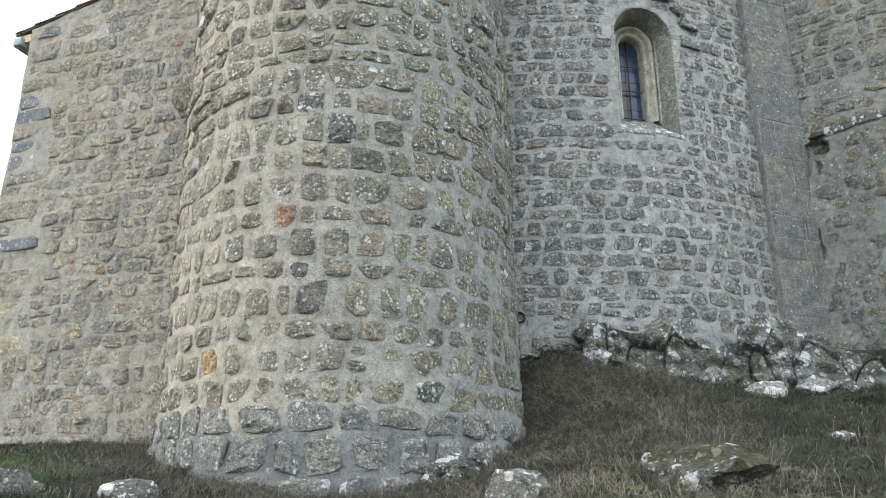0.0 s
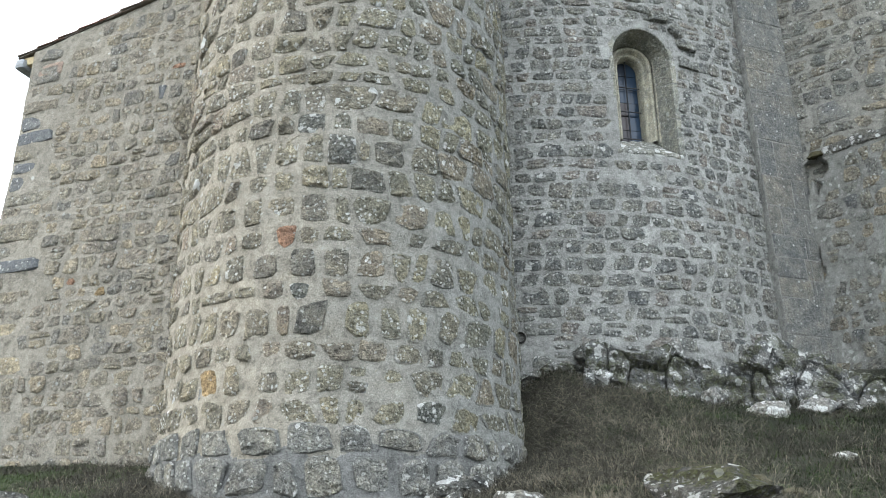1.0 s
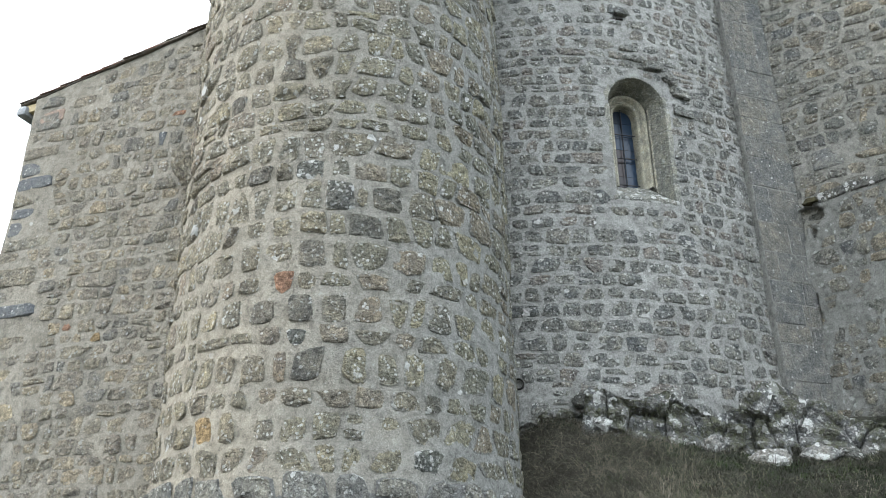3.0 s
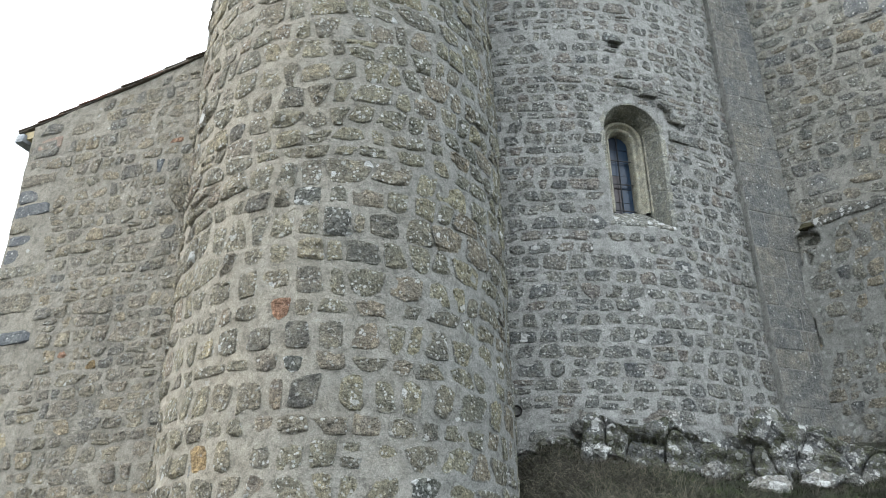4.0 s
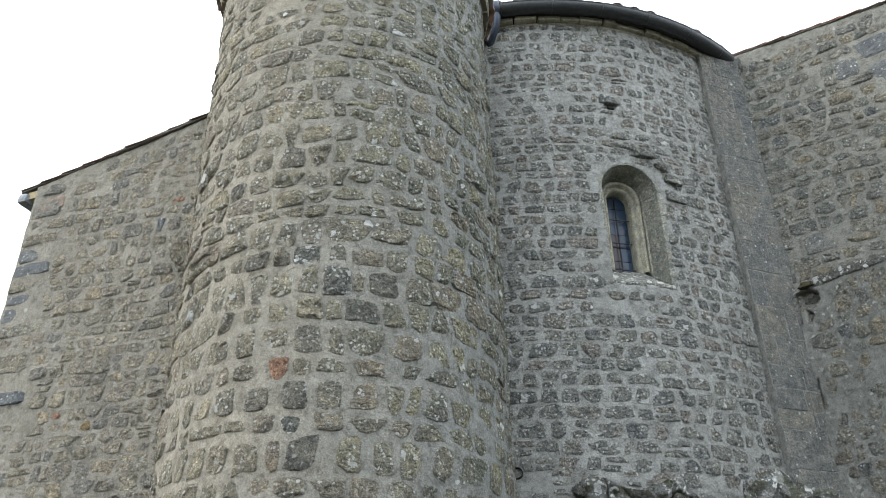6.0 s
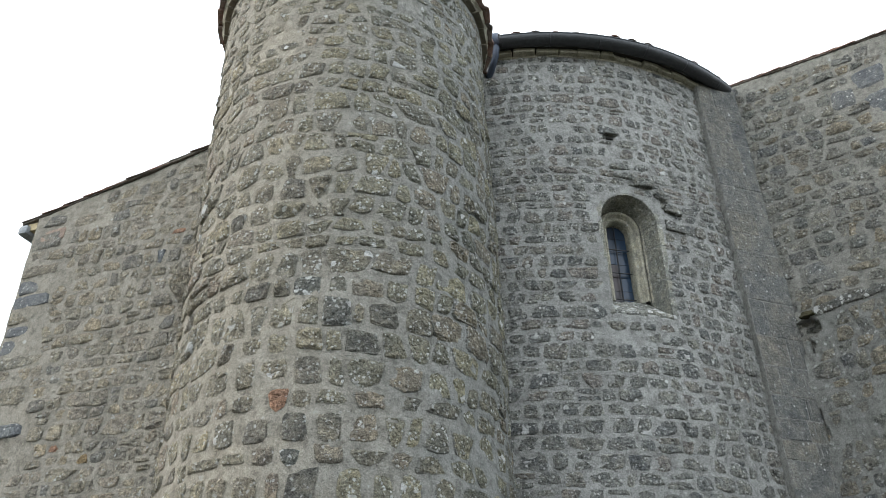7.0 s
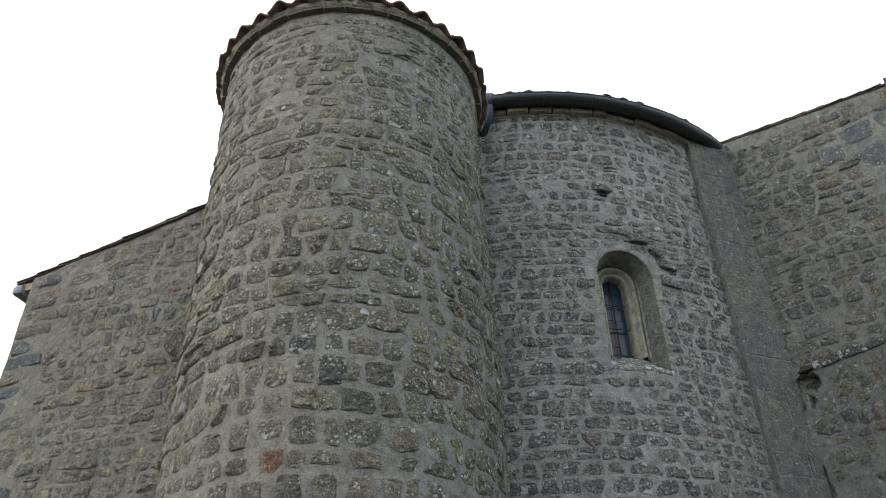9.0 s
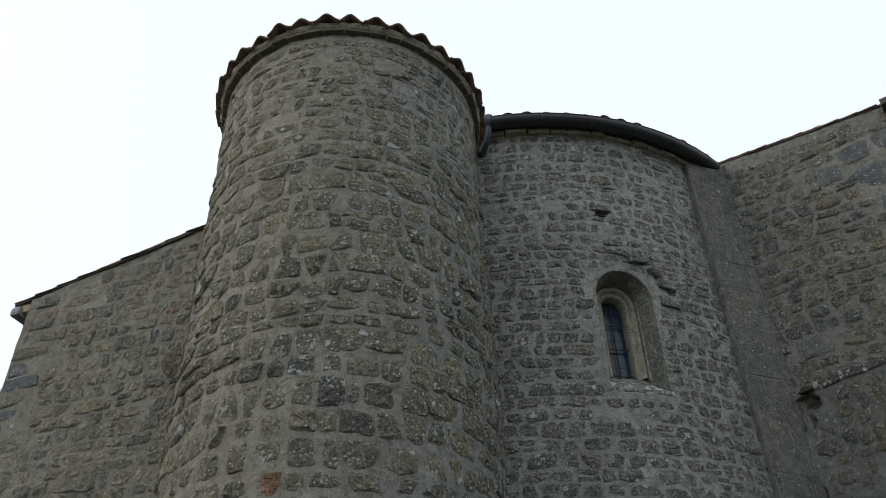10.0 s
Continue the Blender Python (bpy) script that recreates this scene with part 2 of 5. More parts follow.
MOSSY_ROCK = stone_material("mossy_rock", [(0.077, 0.077, 0.07), (0.091, 0.0875, 0.077)], 0.5, white=0.55, relief=1.0, patch=0.5, crust=0.3, moss=0.7)
LEDGE = stone_material("ledge_rock", [(0.19, 0.19, 0.182), (0.23, 0.226, 0.21)], 0.6, white=0.8, relief=0.9, patch=0.5, crust=0.36, moss=0.6)
WHITE_ROCK = stone_material("white_crusted_rock", [(0.22, 0.215, 0.2), (0.25, 0.24, 0.22)], 0.85, white=0.78, relief=0.8, patch=1.0, crust=0.75)


# ---------------------------------------------------------------- building helpers
def polar(az, d, z=0.0):
    """A point of the plan from its bearing (degrees) and distance from where the viewer stands; z over the viewer's eye."""
    return Vector((d * math.sin(radians(az)), d * math.cos(radians(az)), EYE + z))


def mesh_of(name, verts, faces, material, smooth=True):
    me = bpy.data.meshes.new(name)
    me.from_pydata([tuple(v) for v in verts], [], faces)
    me.materials.append(material)
    if smooth:
        me.polygons.foreach_set("use_smooth", [True] * len(me.polygons))
    me.update()
    return me


def part(name, data, parent, label=""):
    ob = new(name, data)
    ob.parent = parent
    if label:
        ob["label"] = label
    return ob


def thing(name, label, category, kind="", group=""):
    return tagged(new(name), label, category, group, kind)


def box_data(name, size, material, bevel=0.01, jitter=0.0, seed=0):
    bm = bmesh.new()
    bmesh.ops.create_cube(bm, size=1.0)
    bmesh.ops.scale(bm, vec=size, verts=bm.verts)
    if jitter:
        rng = random.Random(seed)
        for v in bm.verts:
            v.co += Vector([rng.uniform(-jitter, jitter) for _ in range(3)])
    if bevel:
        bmesh.ops.bevel(bm, geom=bm.edges[:], offset=bevel, segments=2, affect="EDGES", profile=0.6)
    me = bpy.data.meshes.new(name)
    bm.to_mesh(me)
    bm.free()
    me.materials.append(material)
    return me


def frame_matrix(origin, right, up, out):
    m = Matrix.Identity(4)
    for i, v in enumerate((right, up, out)):
        m[0][i], m[1][i], m[2][i] = v
    m.translation = origin
    return m


def relief(p, amount=1.0):
    """Unevenness of old masonry at a place, in metres."""
    return amount * (0.022 * noise.noise(p * 0.9) + 0.014 * noise.noise(p * 2.7) + 0.009 * noise.noise(p * 7.0))


def skin(name, nu, nv, surface, thick, material, keep=None):
    """A thick shell over a surface (i, j) -> point, outward; keep says which cells stay."""
    front, back = [], []
    for j in range(nv + 1):
        for i in range(nu + 1):
            p, n = surface(i, j)
            front.append(p)
            back.append(p - n * thick)
    k = len(front)
    w = nu + 1
    cells = {(i, j) for j in range(nv) for i in range(nu) if keep is None or keep(i, j)}
    faces = []
    for i, j in cells:
        a, b, c, d = j * w + i, j * w + i + 1, (j + 1) * w + i + 1, (j + 1) * w + i
        faces.append((a, b, c, d))
        faces.append((k + d, k + c, k + b, k + a))
        for di, dj, p, q in ((0, -1, a, b), (1, 0, b, c), (0, 1, c, d), (-1, 0, d, a)):
            if (i + di, j + dj) not in cells:
                faces.append((q, p, k + p, k + q))
    return mesh_of(name, front + back, faces, material)


def craggy(rng, corners, joint, proud, even=False):
    """One rough stone: a blocky field with an uneven outline, rings from the mortar bed up to a broken face.
    Also says how deep each point is bedded (1 at the rim, below 0 amid the face)."""
    (x0, y0), (x1, y1), (x2, y2), (x3, y3) = corners
    cx, cy = (x0 + x1 + x2 + x3) / 4, (y0 + y1 + y2 + y3) / 4
    sides = (((x0, y0), (x1, y1), (0.1, 0.5, 0.9)), ((x1, y1), (x2, y2), (0.16, 0.84)),
             ((x2, y2), (x3, y3), (0.1, 0.5, 0.9)), ((x3, y3), (x0, y0), (0.16, 0.84)))
    half_w, half_h = max(0.02, (abs(x1 - x0) + abs(x2 - x3)) / 4), max(0.02, (abs(y3 - y0) + abs(y2 - y1)) / 4)
    loose = [rng.uniform(0.3, 1.5) * joint for _ in range(4)]
    if not even:
        for q in (2, 3):
            if rng.random() < 0.22:
                loose[q] += half_h * rng.uniform(0.1, 0.3)
        if rng.random() < 0.25:
            loose[rng.randint(0, 1)] += half_w * rng.uniform(0.08, 0.22)
    blunt = [1.0 if even else rng.choice((1.0, 0.95, 0.9, 0.82, 0.72)) for _ in range(4)]
    rim = []
    for (ax, ay), (bx, by), stops in sides:
        for s in stops:
            s += rng.uniform(-0.07, 0.07)
            x, y = ax + (bx - ax) * s - cx, ay + (by - ay) * s - cy
            jx = (loose[0] if x < 0 else loose[1]) + joint * rng.uniform(-0.2, 0.3)
            jy = (loose[2] if y < 0 else loose[3]) + joint * rng.uniform(-0.2, 0.3)
            x -= math.copysign(min(max(jx, 0.004), half_w * 0.45), x) * min(1, abs(x) / half_w)
            y -= math.copysign(min(max(jy, 0.004), half_h * 0.45), y) * min(1, abs(y) / half_h)
            f = rng.uniform(0.985, 1.01) if even else rng.uniform(0.9, 1.05)
            if min(abs(x) / half_w, abs(y) / half_h) > 0.45:
                f *= blunt[(x > 0) + 2 * (y > 0)]
            rim.append((x * f, y * f))
    n = len(rim)
    verts, faces, bed = [], [], []
    tx, ty = rng.uniform(-0.1, 0.1), rng.uniform(-0.12, 0.06)
    bite = 0.15 if even else rng.uniform(0.5, 1.3)
    for scale, z, wob, deep in ((1.05, -0.02, 0.0, 1.15), (0.95, proud * 0.45, 0.35, 0.62), (0.7, proud, bite, -0.05)):
        for x, y in rim:
            f = scale * (1 + (rng.uniform(-0.08, 0.08) if wob else 0))
            verts.append((x * f, y * f, z + (proud * rng.uniform(-wob, wob * 0.6) + tx * x * 0.5 + ty * y * 0.5 if wob else 0)))
            bed.append(deep)
    verts.append((rng.uniform(-0.3, 0.3) * half_w, rng.uniform(-0.3, 0.3) * half_h, proud * rng.uniform(0.4, 1.5)))
    bed.append(-0.15)
    for ring in range(2):
        for i in range(n):
            a, b = ring * n + i, ring * n + (i + 1) % n
            faces.append((a, b, b + n, a + n))
    for i in range(n):
        faces.append((2 * n + i, 2 * n + (i + 1) % n, 3 * n))
    return (cx, cy), verts, faces, bed


def courses(rng, u0, u1, lines, widths, fixed=(), wave=0.7, split=0.06, skip=0.0):
    """Stones in courses of known height that wander a little. fixed: (u, v, width) of stones whose place is known; the rest fills up between them."""
    salt = rng.uniform(0, 99)

    def line(k, u):
        q = Vector((u * 0.55, k * 3.7 + salt, 0))
        return lines[k] + wave * (0.06 * noise.noise(q) + 0.05 * noise.noise(q * 3.7) + 0.025 * noise.noise(q * 9.0))

    def quad(k, ua, ub, la, lb):
        return [(ua + la, line(k, ua)), (ub + lb, line(k, ub)), (ub - lb, line(k + 1, ub)), (ua - la, line(k + 1, ua))]
    out, known = [], {}
    for k in range(len(lines) - 1):
        mine = sorted((f for f in fixed if lines[k] <= f[1] < lines[k + 1]), key=lambda f: f[0])
        edge = u0
        for f in mine + [None]:
            end = u1 if f is None else f[0] - f[2] / 2
            gap = end - edge
            if gap > widths[0] * 0.5:
                n = max(1, round(gap / rng.uniform(*widths)))
                cut = np.cumsum([0.0] + [rng.uniform(0.6, 1.5) for _ in range(n)])
                cut = edge + gap * cut / cut[-1]
                lean = 0.0
                for i in range(n):
                    nxt = rng.uniform(-0.05, 0.05) if i < n - 1 else 0.0
                    c = quad(k, float(cut[i]), float(cut[i + 1]), lean, nxt)
                    lean = nxt
                    if rng.random() < skip:
                        continue
                    if rng.random() < split:
                        t = rng.uniform(0.4, 0.6)
                        ma = (c[0][0] * (1 - t) + c[3][0] * t, c[0][1] * (1 - t) + c[3][1] * t)
                        mb = (c[1][0] * (1 - t) + c[2][0] * t, c[1][1] * (1 - t) + c[2][1] * t)
                        out += [[c[0], c[1], mb, ma], [ma, mb, c[2], c[3]]]
                    else:
                        out.append(c)
            if f is not None:
                known[f] = quad(k, f[0] - f[2] / 2, f[0] + f[2] / 2, 0.0, 0.0)
                edge = f[0] + f[2] / 2
    return out, known


def rubble(rng, u0, u1, v0, v1, heights, widths, joint, wave=1.0, split=0.1, free=None, skip=0.0):
    """Rubble in wandering courses: the four corners of each stone's field in (u, v)."""
    lines = [v0]
    while lines[-1] < v1:
        lines.append(lines[-1] + rng.uniform(*heights))
    salt = rng.uniform(0, 99)

    def line(k, u):
        q = Vector((u * 0.55, k * 3.7 + salt, 0))
        return lines[k] + wave * (0.05 * noise.noise(q) + 0.028 * noise.noise(q * 3.7) + 0.016 * noise.noise(q * 9.0))
    out = []
    for k in range(len(lines) - 1):
        u = u0 - rng.uniform(0, widths[1])
        lean = rng.uniform(-0.02, 0.02)
        while u < u1:
            w = rng.uniform(*widths) * rng.choice((0.75, 0.9, 1.0, 1.0, 1.3))
            lean2 = rng.uniform(-0.03, 0.03)
            ua, ub = u, u + w
            corners = [(ua + lean, line(k, ua)), (ub + lean2, line(k, ub)), (ub - lean2, line(k + 1, ub)), (ua - lean, line(k + 1, ua))]
            c = (ua + ub) / 2
            v = (corners[0][1] + corners[2][1]) / 2
            h = lines[k + 1] - lines[k]
            if u0 < ua + 0.3 * w and c < u1 and rng.random() >= skip and (free is None or free(c, v, w, h)):
                if rng.random() < split and h > 0.13:
                    f = rng.uniform(0.4, 0.6)
                    ma = (corners[0][0] * (1 - f) + corners[3][0] * f, corners[0][1] * (1 - f) + corners[3][1] * f)
                    mb = (corners[1][0] * (1 - f) + corners[2][0] * f, corners[1][1] * (1 - f) + corners[2][1] * f)
                    out += [[corners[0], corners[1], mb, ma], [ma, mb, corners[2], corners[3]]]
                else:
                    out.append(corners)
            u, lean = ub, lean2
    return out


def stone_mesh(name, verts, faces, bed, material):
    me = mesh_of(name, verts, faces, material, False)
    me.attributes.new("bedding", "FLOAT", "POINT").data.foreach_set("value", bed)
    return me


def lay(wall, fields, where, material, rng, joint=0.04, proud=(0.008, 0.024), chosen=None, piece="stone", label="", even=False, sunk=0.0):
    """Sets stones into a wall. Up to 298 that are chosen are pieces of their own, the rest one joined mesh."""
    near = 0
    verts, faces, beds = [], [], []
    for corners in fields:
        (u, v), sv, sf, bed = craggy(rng, corners, joint, rng.uniform(*proud) * rng.choice((0.4, 0.8, 1.0)), even)
        more = sunk + rng.uniform(-0.12, 0.16)
        bed = [b + more for b in bed]
        p, right, up, outw = where(u, v)
        m = frame_matrix(p, right, up, outw)
        if chosen is not None and near < 298 and chosen(u, v):
            ob = new(piece, stone_mesh(piece, sv, sf, bed, material))
            ob.parent = wall
            ob.matrix_basis = m
            if label:
                ob["label"] = label
            near += 1
        else:
            n = len(verts)
            verts.extend(m @ Vector(q) for q in sv)
            faces.extend(tuple(n + i for i in q) for q in sf)
            beds.extend(bed)
    if verts:
        ob = part("masonry", stone_mesh("masonry", verts, faces, beds, material), wall)
        ob["kind"] = "stuff"


def nearest(fields, u, v):
    return min(fields, key=lambda f: math.hypot(sum(c[0] for c in f) / 4 - u, sum(c[1] for c in f) / 4 - v))


def field(u, v, w, h):
    return [(u - w / 2, v - h / 2), (u + w / 2, v - h / 2), (u + w / 2, v + h / 2), (u - w / 2, v + h / 2)]


# ---------------------------------------------------------------- plan
TOWER_R = 1.945
TOWER_TOP = EYE + 9.17
APSE = Vector((1.728, 14.05, 0))
APSE_R = 4.69
APSE_TOP = EYE + 9.6
WINDOW_U = 1.0
PER = 2 * math.pi * TOWER_R


def tower_axis(z):
    f = (z - EYE - 1.5) / 7.0
    return Vector((-1.165 - 0.15 * f, 8.86, 0))


def tower_radius(z):
    low = max(0.0, EYE + 1.3 - z)
    return TOWER_R + 0.07 * min(low, 1.6) ** 1.3


def on_tower(u, z, rough=True):
    """u: metres round the tower; place, right, up, outward."""
    a = u / TOWER_R - math.pi / 2
    out = Vector((math.cos(a), math.sin(a), 0))
    p = tower_axis(z) + out * tower_radius(z) + Vector((0, 0, z))
    if rough:
        p += out * relief(p, 1.3)
    return p, Vector((-out.y, out.x, 0)), Vector((0, 0, 1)), out


def on_apse(u, z, rough=True):
    a = u / APSE_R - math.pi / 2
    out = Vector((math.cos(a), math.sin(a), 0))
    p = Vector((APSE.x, APSE.y, z)) + out * APSE_R
    if rough:
        p += out * relief(p, 0.9)
    return p, Vector((-out.y, out.x, 0)), Vector((0, 0, 1)), out


class Flat:
    """A flat wall: the foot of its perpendicular lies at bearing az, distance d; u runs to the right as the viewer sees it."""

    def __init__(self, az, d):
        a = radians(az)
        self.n = Vector((math.sin(a), math.cos(a), 0))
        self.right = Vector((math.cos(a), -math.sin(a), 0))
        self.d, self.az = d, az

    def u_at(self, az):
        return self.d * math.tan(radians(az - self.az))

    def __call__(self, u, z, rough=True):
        p = self.n * self.d + self.right * u + Vector((0, 0, z))
        if rough:
            p -= self.n * relief(p)
        return p, self.right, Vector((0, 0, 1)), -self.n


LEFT = Flat(18.0, 7.05)
RIGHT = Flat(35.0, 11.49)
STUB = Flat(51.7, 10.45)
PIL_A, PIL_B = polar(23.7, 11.02), polar(26.6, 11.6)
PIL_RIGHT = Vector((PIL_B.x - PIL_A.x, PIL_B.y - PIL_A.y, 0))
PIL_W = PIL_RIGHT.length
PIL_RIGHT.normalize()
PIL_OUT = Vector((PIL_RIGHT.y, -PIL_RIGHT.x, 0))


def on_pilaster(u, z, rough=True):
    p = Vector((PIL_A.x, PIL_A.y, z)) + PIL_RIGHT * u
    return p, PIL_RIGHT, Vector((0, 0, 1)), PIL_OUT


def smooth_step(a, b, x):
    t = min(1.0, max(0.0, (x - a) / (b - a)))
    return t * t * (3 - 2 * t)


# heights of the sloping ground, at places of the plan
HILL = np.array([(0, 0, 0.0), (0.77, 5.45, 1.64), (-0.93, 6.6, 1.63), (-3.05, 8.15, 2.2), (0.75, 8.4, 2.38), (1.2, 9.2, 3.42),
                 (2.0, 9.0, 3.22), (3.35, 9.2, 3.12), (4.6, 9.44, 3.1), (5.5, 9.8, 3.6), (-4.4, 9.0, 2.36), (-2.67, 4.8, 1.62),
                 (2.8, 5.3, 1.7), (0, -6, -1.5), (-8, 2, 0.6), (8, 2, 0.8), (-8, 11, 2.6), (9, 9, 3.2)])


def hill_weights():
    d = np.linalg.norm(HILL[:, None, :2] - HILL[None, :, :2], axis=2)
    a = np.zeros((len(HILL) + 3,) * 2)
    a[:-3, :-3] = d + np.eye(len(HILL)) * 0.02
    a[:-3, -3:] = np.c_[np.ones(len(HILL)), HILL[:, :2]]
    a[-3:, :-3] = a[:-3, -3:].T
    return np.linalg.solve(a, np.r_[HILL[:, 2], 0, 0, 0])


HILL_W = hill_weights()


def ground_z(x, y):
    d = np.hypot(HILL[:, 0] - x, HILL[:, 1] - y)
    z = float(d @ HILL_W[:-3] + HILL_W[-3] + HILL_W[-2] * x + HILL_W[-1] * y)
    far = smooth_step(11, 24, math.hypot(x, y - 6))
    z = z * (1 - far) - 1.5 * far
    p = Vector((x, y, 0))
    return z + (1 - far) * (0.05 * noise.noise(p * 1.3) + 0.025 * noise.noise(p * 4.0))


# ---------------------------------------------------------------- ground
def soil_material():
    m, nt, bsdf = nodes_of("soil_and_turf")
    pos = place(nt)
    c = ramp(nt, noise_of(nt, pos, 2.5, 6, 0.65), [(0.38, (0.018, 0.024, 0.01)), (0.5, (0.03, 0.031, 0.018)), (0.62, (0.05, 0.046, 0.032))])
    c = mix(nt, 1.0, c, ramp(nt, noise_of(nt, pos, 40, 5, 0.7), [(0.3, grey(0.45)), (0.7, grey(1.4))]), "MULTIPLY")
    nt.links.new(c, bsdf.inputs["Base Color"])
    bsdf.inputs["Roughness"].default_value = 1.0
    bump(nt, bsdf, noise_of(nt, pos, 30, 6, 0.7), 0.9, 0.05)
    return m


def spread(lo, hi, step, reach):
    mid = list(np.arange(lo, hi + step / 2, step))
    run, left, right = 0.0, [], []
    for i in range(1, 60):
        run += step * 1.35 ** i
        if run > reach:
            break
        left.insert(0, lo - run)
        right.append(hi + run)
    return left + mid + right


def build_ground():
    xs, ys = spread(-6.5, 7.0, 0.1, 2500), spread(3.0, 11.0, 0.1, 2500)
    verts = [(x, y, ground_z(x, y)) for y in ys for x in xs]
    w = len(xs)
    faces = [(j * w + i, j * w + i + 1, (j + 1) * w + i + 1, (j + 1) * w + i) for j in range(len(ys) - 1) for i in range(w - 1)]
    tagged(new("ground", mesh_of("ground", verts, faces, soil_material())), "steep grassy ground with brown soil at the foot of the church", "ground", kind="structure")


build_ground()


# ---------------------------------------------------------------- roof pieces
def barrel(name, length, r0, r1, thick, material, n=8, squash=1.0):
    """A clay barrel tile, hollow side down, along +y from its lower end, sloping with its thing."""
    verts, faces = [], []
    for y, r in ((0.0, r0), (length, r1)):
        for rad in (r, r - thick):
            for i in range(n + 1):
                a = math.pi * i / n
                verts.append((rad * math.cos(a), y, rad * math.sin(a) * squash))
    w = n + 1
    o0, i0, o1, i1 = 0, w, 2 * w, 3 * w
    for i in range(n):
        faces.append((o0 + i, o0 + i + 1, o1 + i + 1, o1 + i))
        faces.append((i0 + i + 1, i0 + i, i1 + i, i1 + i + 1))
        faces.append((o0 + i + 1, o0 + i, i0 + i, i0 + i + 1))
        faces.append((o1 + i, o1 + i + 1, i1 + i + 1, i1 + i))
    for i in (0, n):
        faces.append((o0 + i, o1 + i, i1 + i, i0 + i))
    return mesh_of(name, verts, faces, material)


def wave_tile(name, pitch, length, rise, thick, material, n=10):
    """One wave of a bedded tile edge, along +y from its lower end."""
    verts, faces = [], []
    for y, k in ((0.0, 1.0), (length, 0.82)):
        for dz in (0.0, -thick):
            for i in range(n + 1):
                x = pitch * (i / n - 0.5)
                verts.append((x * k, y, rise * math.cos(2 * math.pi * i / n + math.pi) + dz))
    w = n + 1
    for i in range(n):
        faces += [(i, i + 1, 2 * w + i + 1, 2 * w + i), (w + i + 1, w + i, 3 * w + i, 3 * w + i + 1), (i + 1, i, w + i, w + i + 1), (2 * w + i, 2 * w + i + 1, 3 * w + i + 1, 3 * w + i)]
    for i in (0, n):
        faces.append((i, 2 * w + i, 3 * w + i, w + i))
    return mesh_of(name, verts, faces, material)


def ring_band(name, centre, a0, a1, n, profile, material, closed=False, wob=0.0, seed=0):
    """Sweeps a profile of (radius, z) round a centre from angle a0 to a1 (radians)."""
    rng = random.Random(seed)
    verts, faces = [], []
    k = len(profile)
    for i in range(n + (0 if closed else 1)):
        a = a0 + (a1 - a0) * i / n
        j = rng.uniform(-wob, wob)
        for r, z in profile:
            verts.append((centre.x + (r + j) * math.cos(a), centre.y + (r + j) * math.sin(a), z + rng.uniform(-wob, wob) * 0.6))
    rows = n if closed else n
    for i in range(rows):
        i2 = (i + 1) % n if closed else i + 1
        for q in range(k):
            q2 = (q + 1) % k
            faces.append((i * k + q, i2 * k + q, i2 * k + q2, i * k + q2))
    if not closed:
        faces.append(tuple(range(k - 1, -1, -1)))
        faces.append(tuple(n * k + q for q in range(k)))
    return mesh_of(name, verts, faces, material)


def cone_roof(name, centre, radius, z, slope, a0, a1, ridges, material):
    """Corrugated tile cone: from the eaves up to a point."""
    verts, faces = [], []
    per = 8
    n = ridges * per
    for f in (1.0, 0.75, 0.5, 0.25, 0.02):
        for i in range(n + 1):
            a = a0 + (a1 - a0) * i / n
            r = radius * f
            verts.append((centre.x + r * math.cos(a), centre.y + r * math.sin(a), z + (radius - r) * slope + 0.05 * f * math.cos(2 * math.pi * i / per)))
    w = n + 1
    for j in range(4):
        for i in range(n):
            faces.append((j * w + i, j * w + i + 1, (j + 1) * w + i + 1, (j + 1) * w + i))
    return mesh_of(name, verts, faces, material)


def rock_data(name, size, seed, material, detail=3):
    """A weathered rock: a ball cut by flat faces and roughened."""
    rng = random.Random(seed)
    bm = bmesh.new()
    bmesh.ops.create_icosphere(bm, subdivisions=detail + 1, radius=1.0)
    planes = []
    for _ in range(20):
        n = Vector((rng.gauss(0, 1), rng.gauss(0, 1), rng.gauss(0.2, 1))).normalized()
        planes.append((n, rng.uniform(0.5, 0.88)))
    off = Vector((seed * 3.1, seed * 1.7, 0))
    for v in bm.verts:
        p = v.co.copy()
        for n, d in planes:
            e = p.dot(n) - d
            if e > 0:
                p -= n * e
        q = p * 1.4 + off
        p *= 1 + 0.1 * noise.noise(q) + 0.08 * noise.noise(q * 2.7) - 0.07 * abs(noise.noise(q * 5)) + 0.03 * noise.noise(q * 11)
        p.z += 0.07 * math.sin(p.z * 13 + 4 * noise.noise(q))
        v.co = (p.x * size[0], p.y * size[1], p.z * size[2])
    me = bpy.data.meshes.new(name)
    bm.to_mesh(me)
    bm.free()
    me.materials.append(material)
    return me


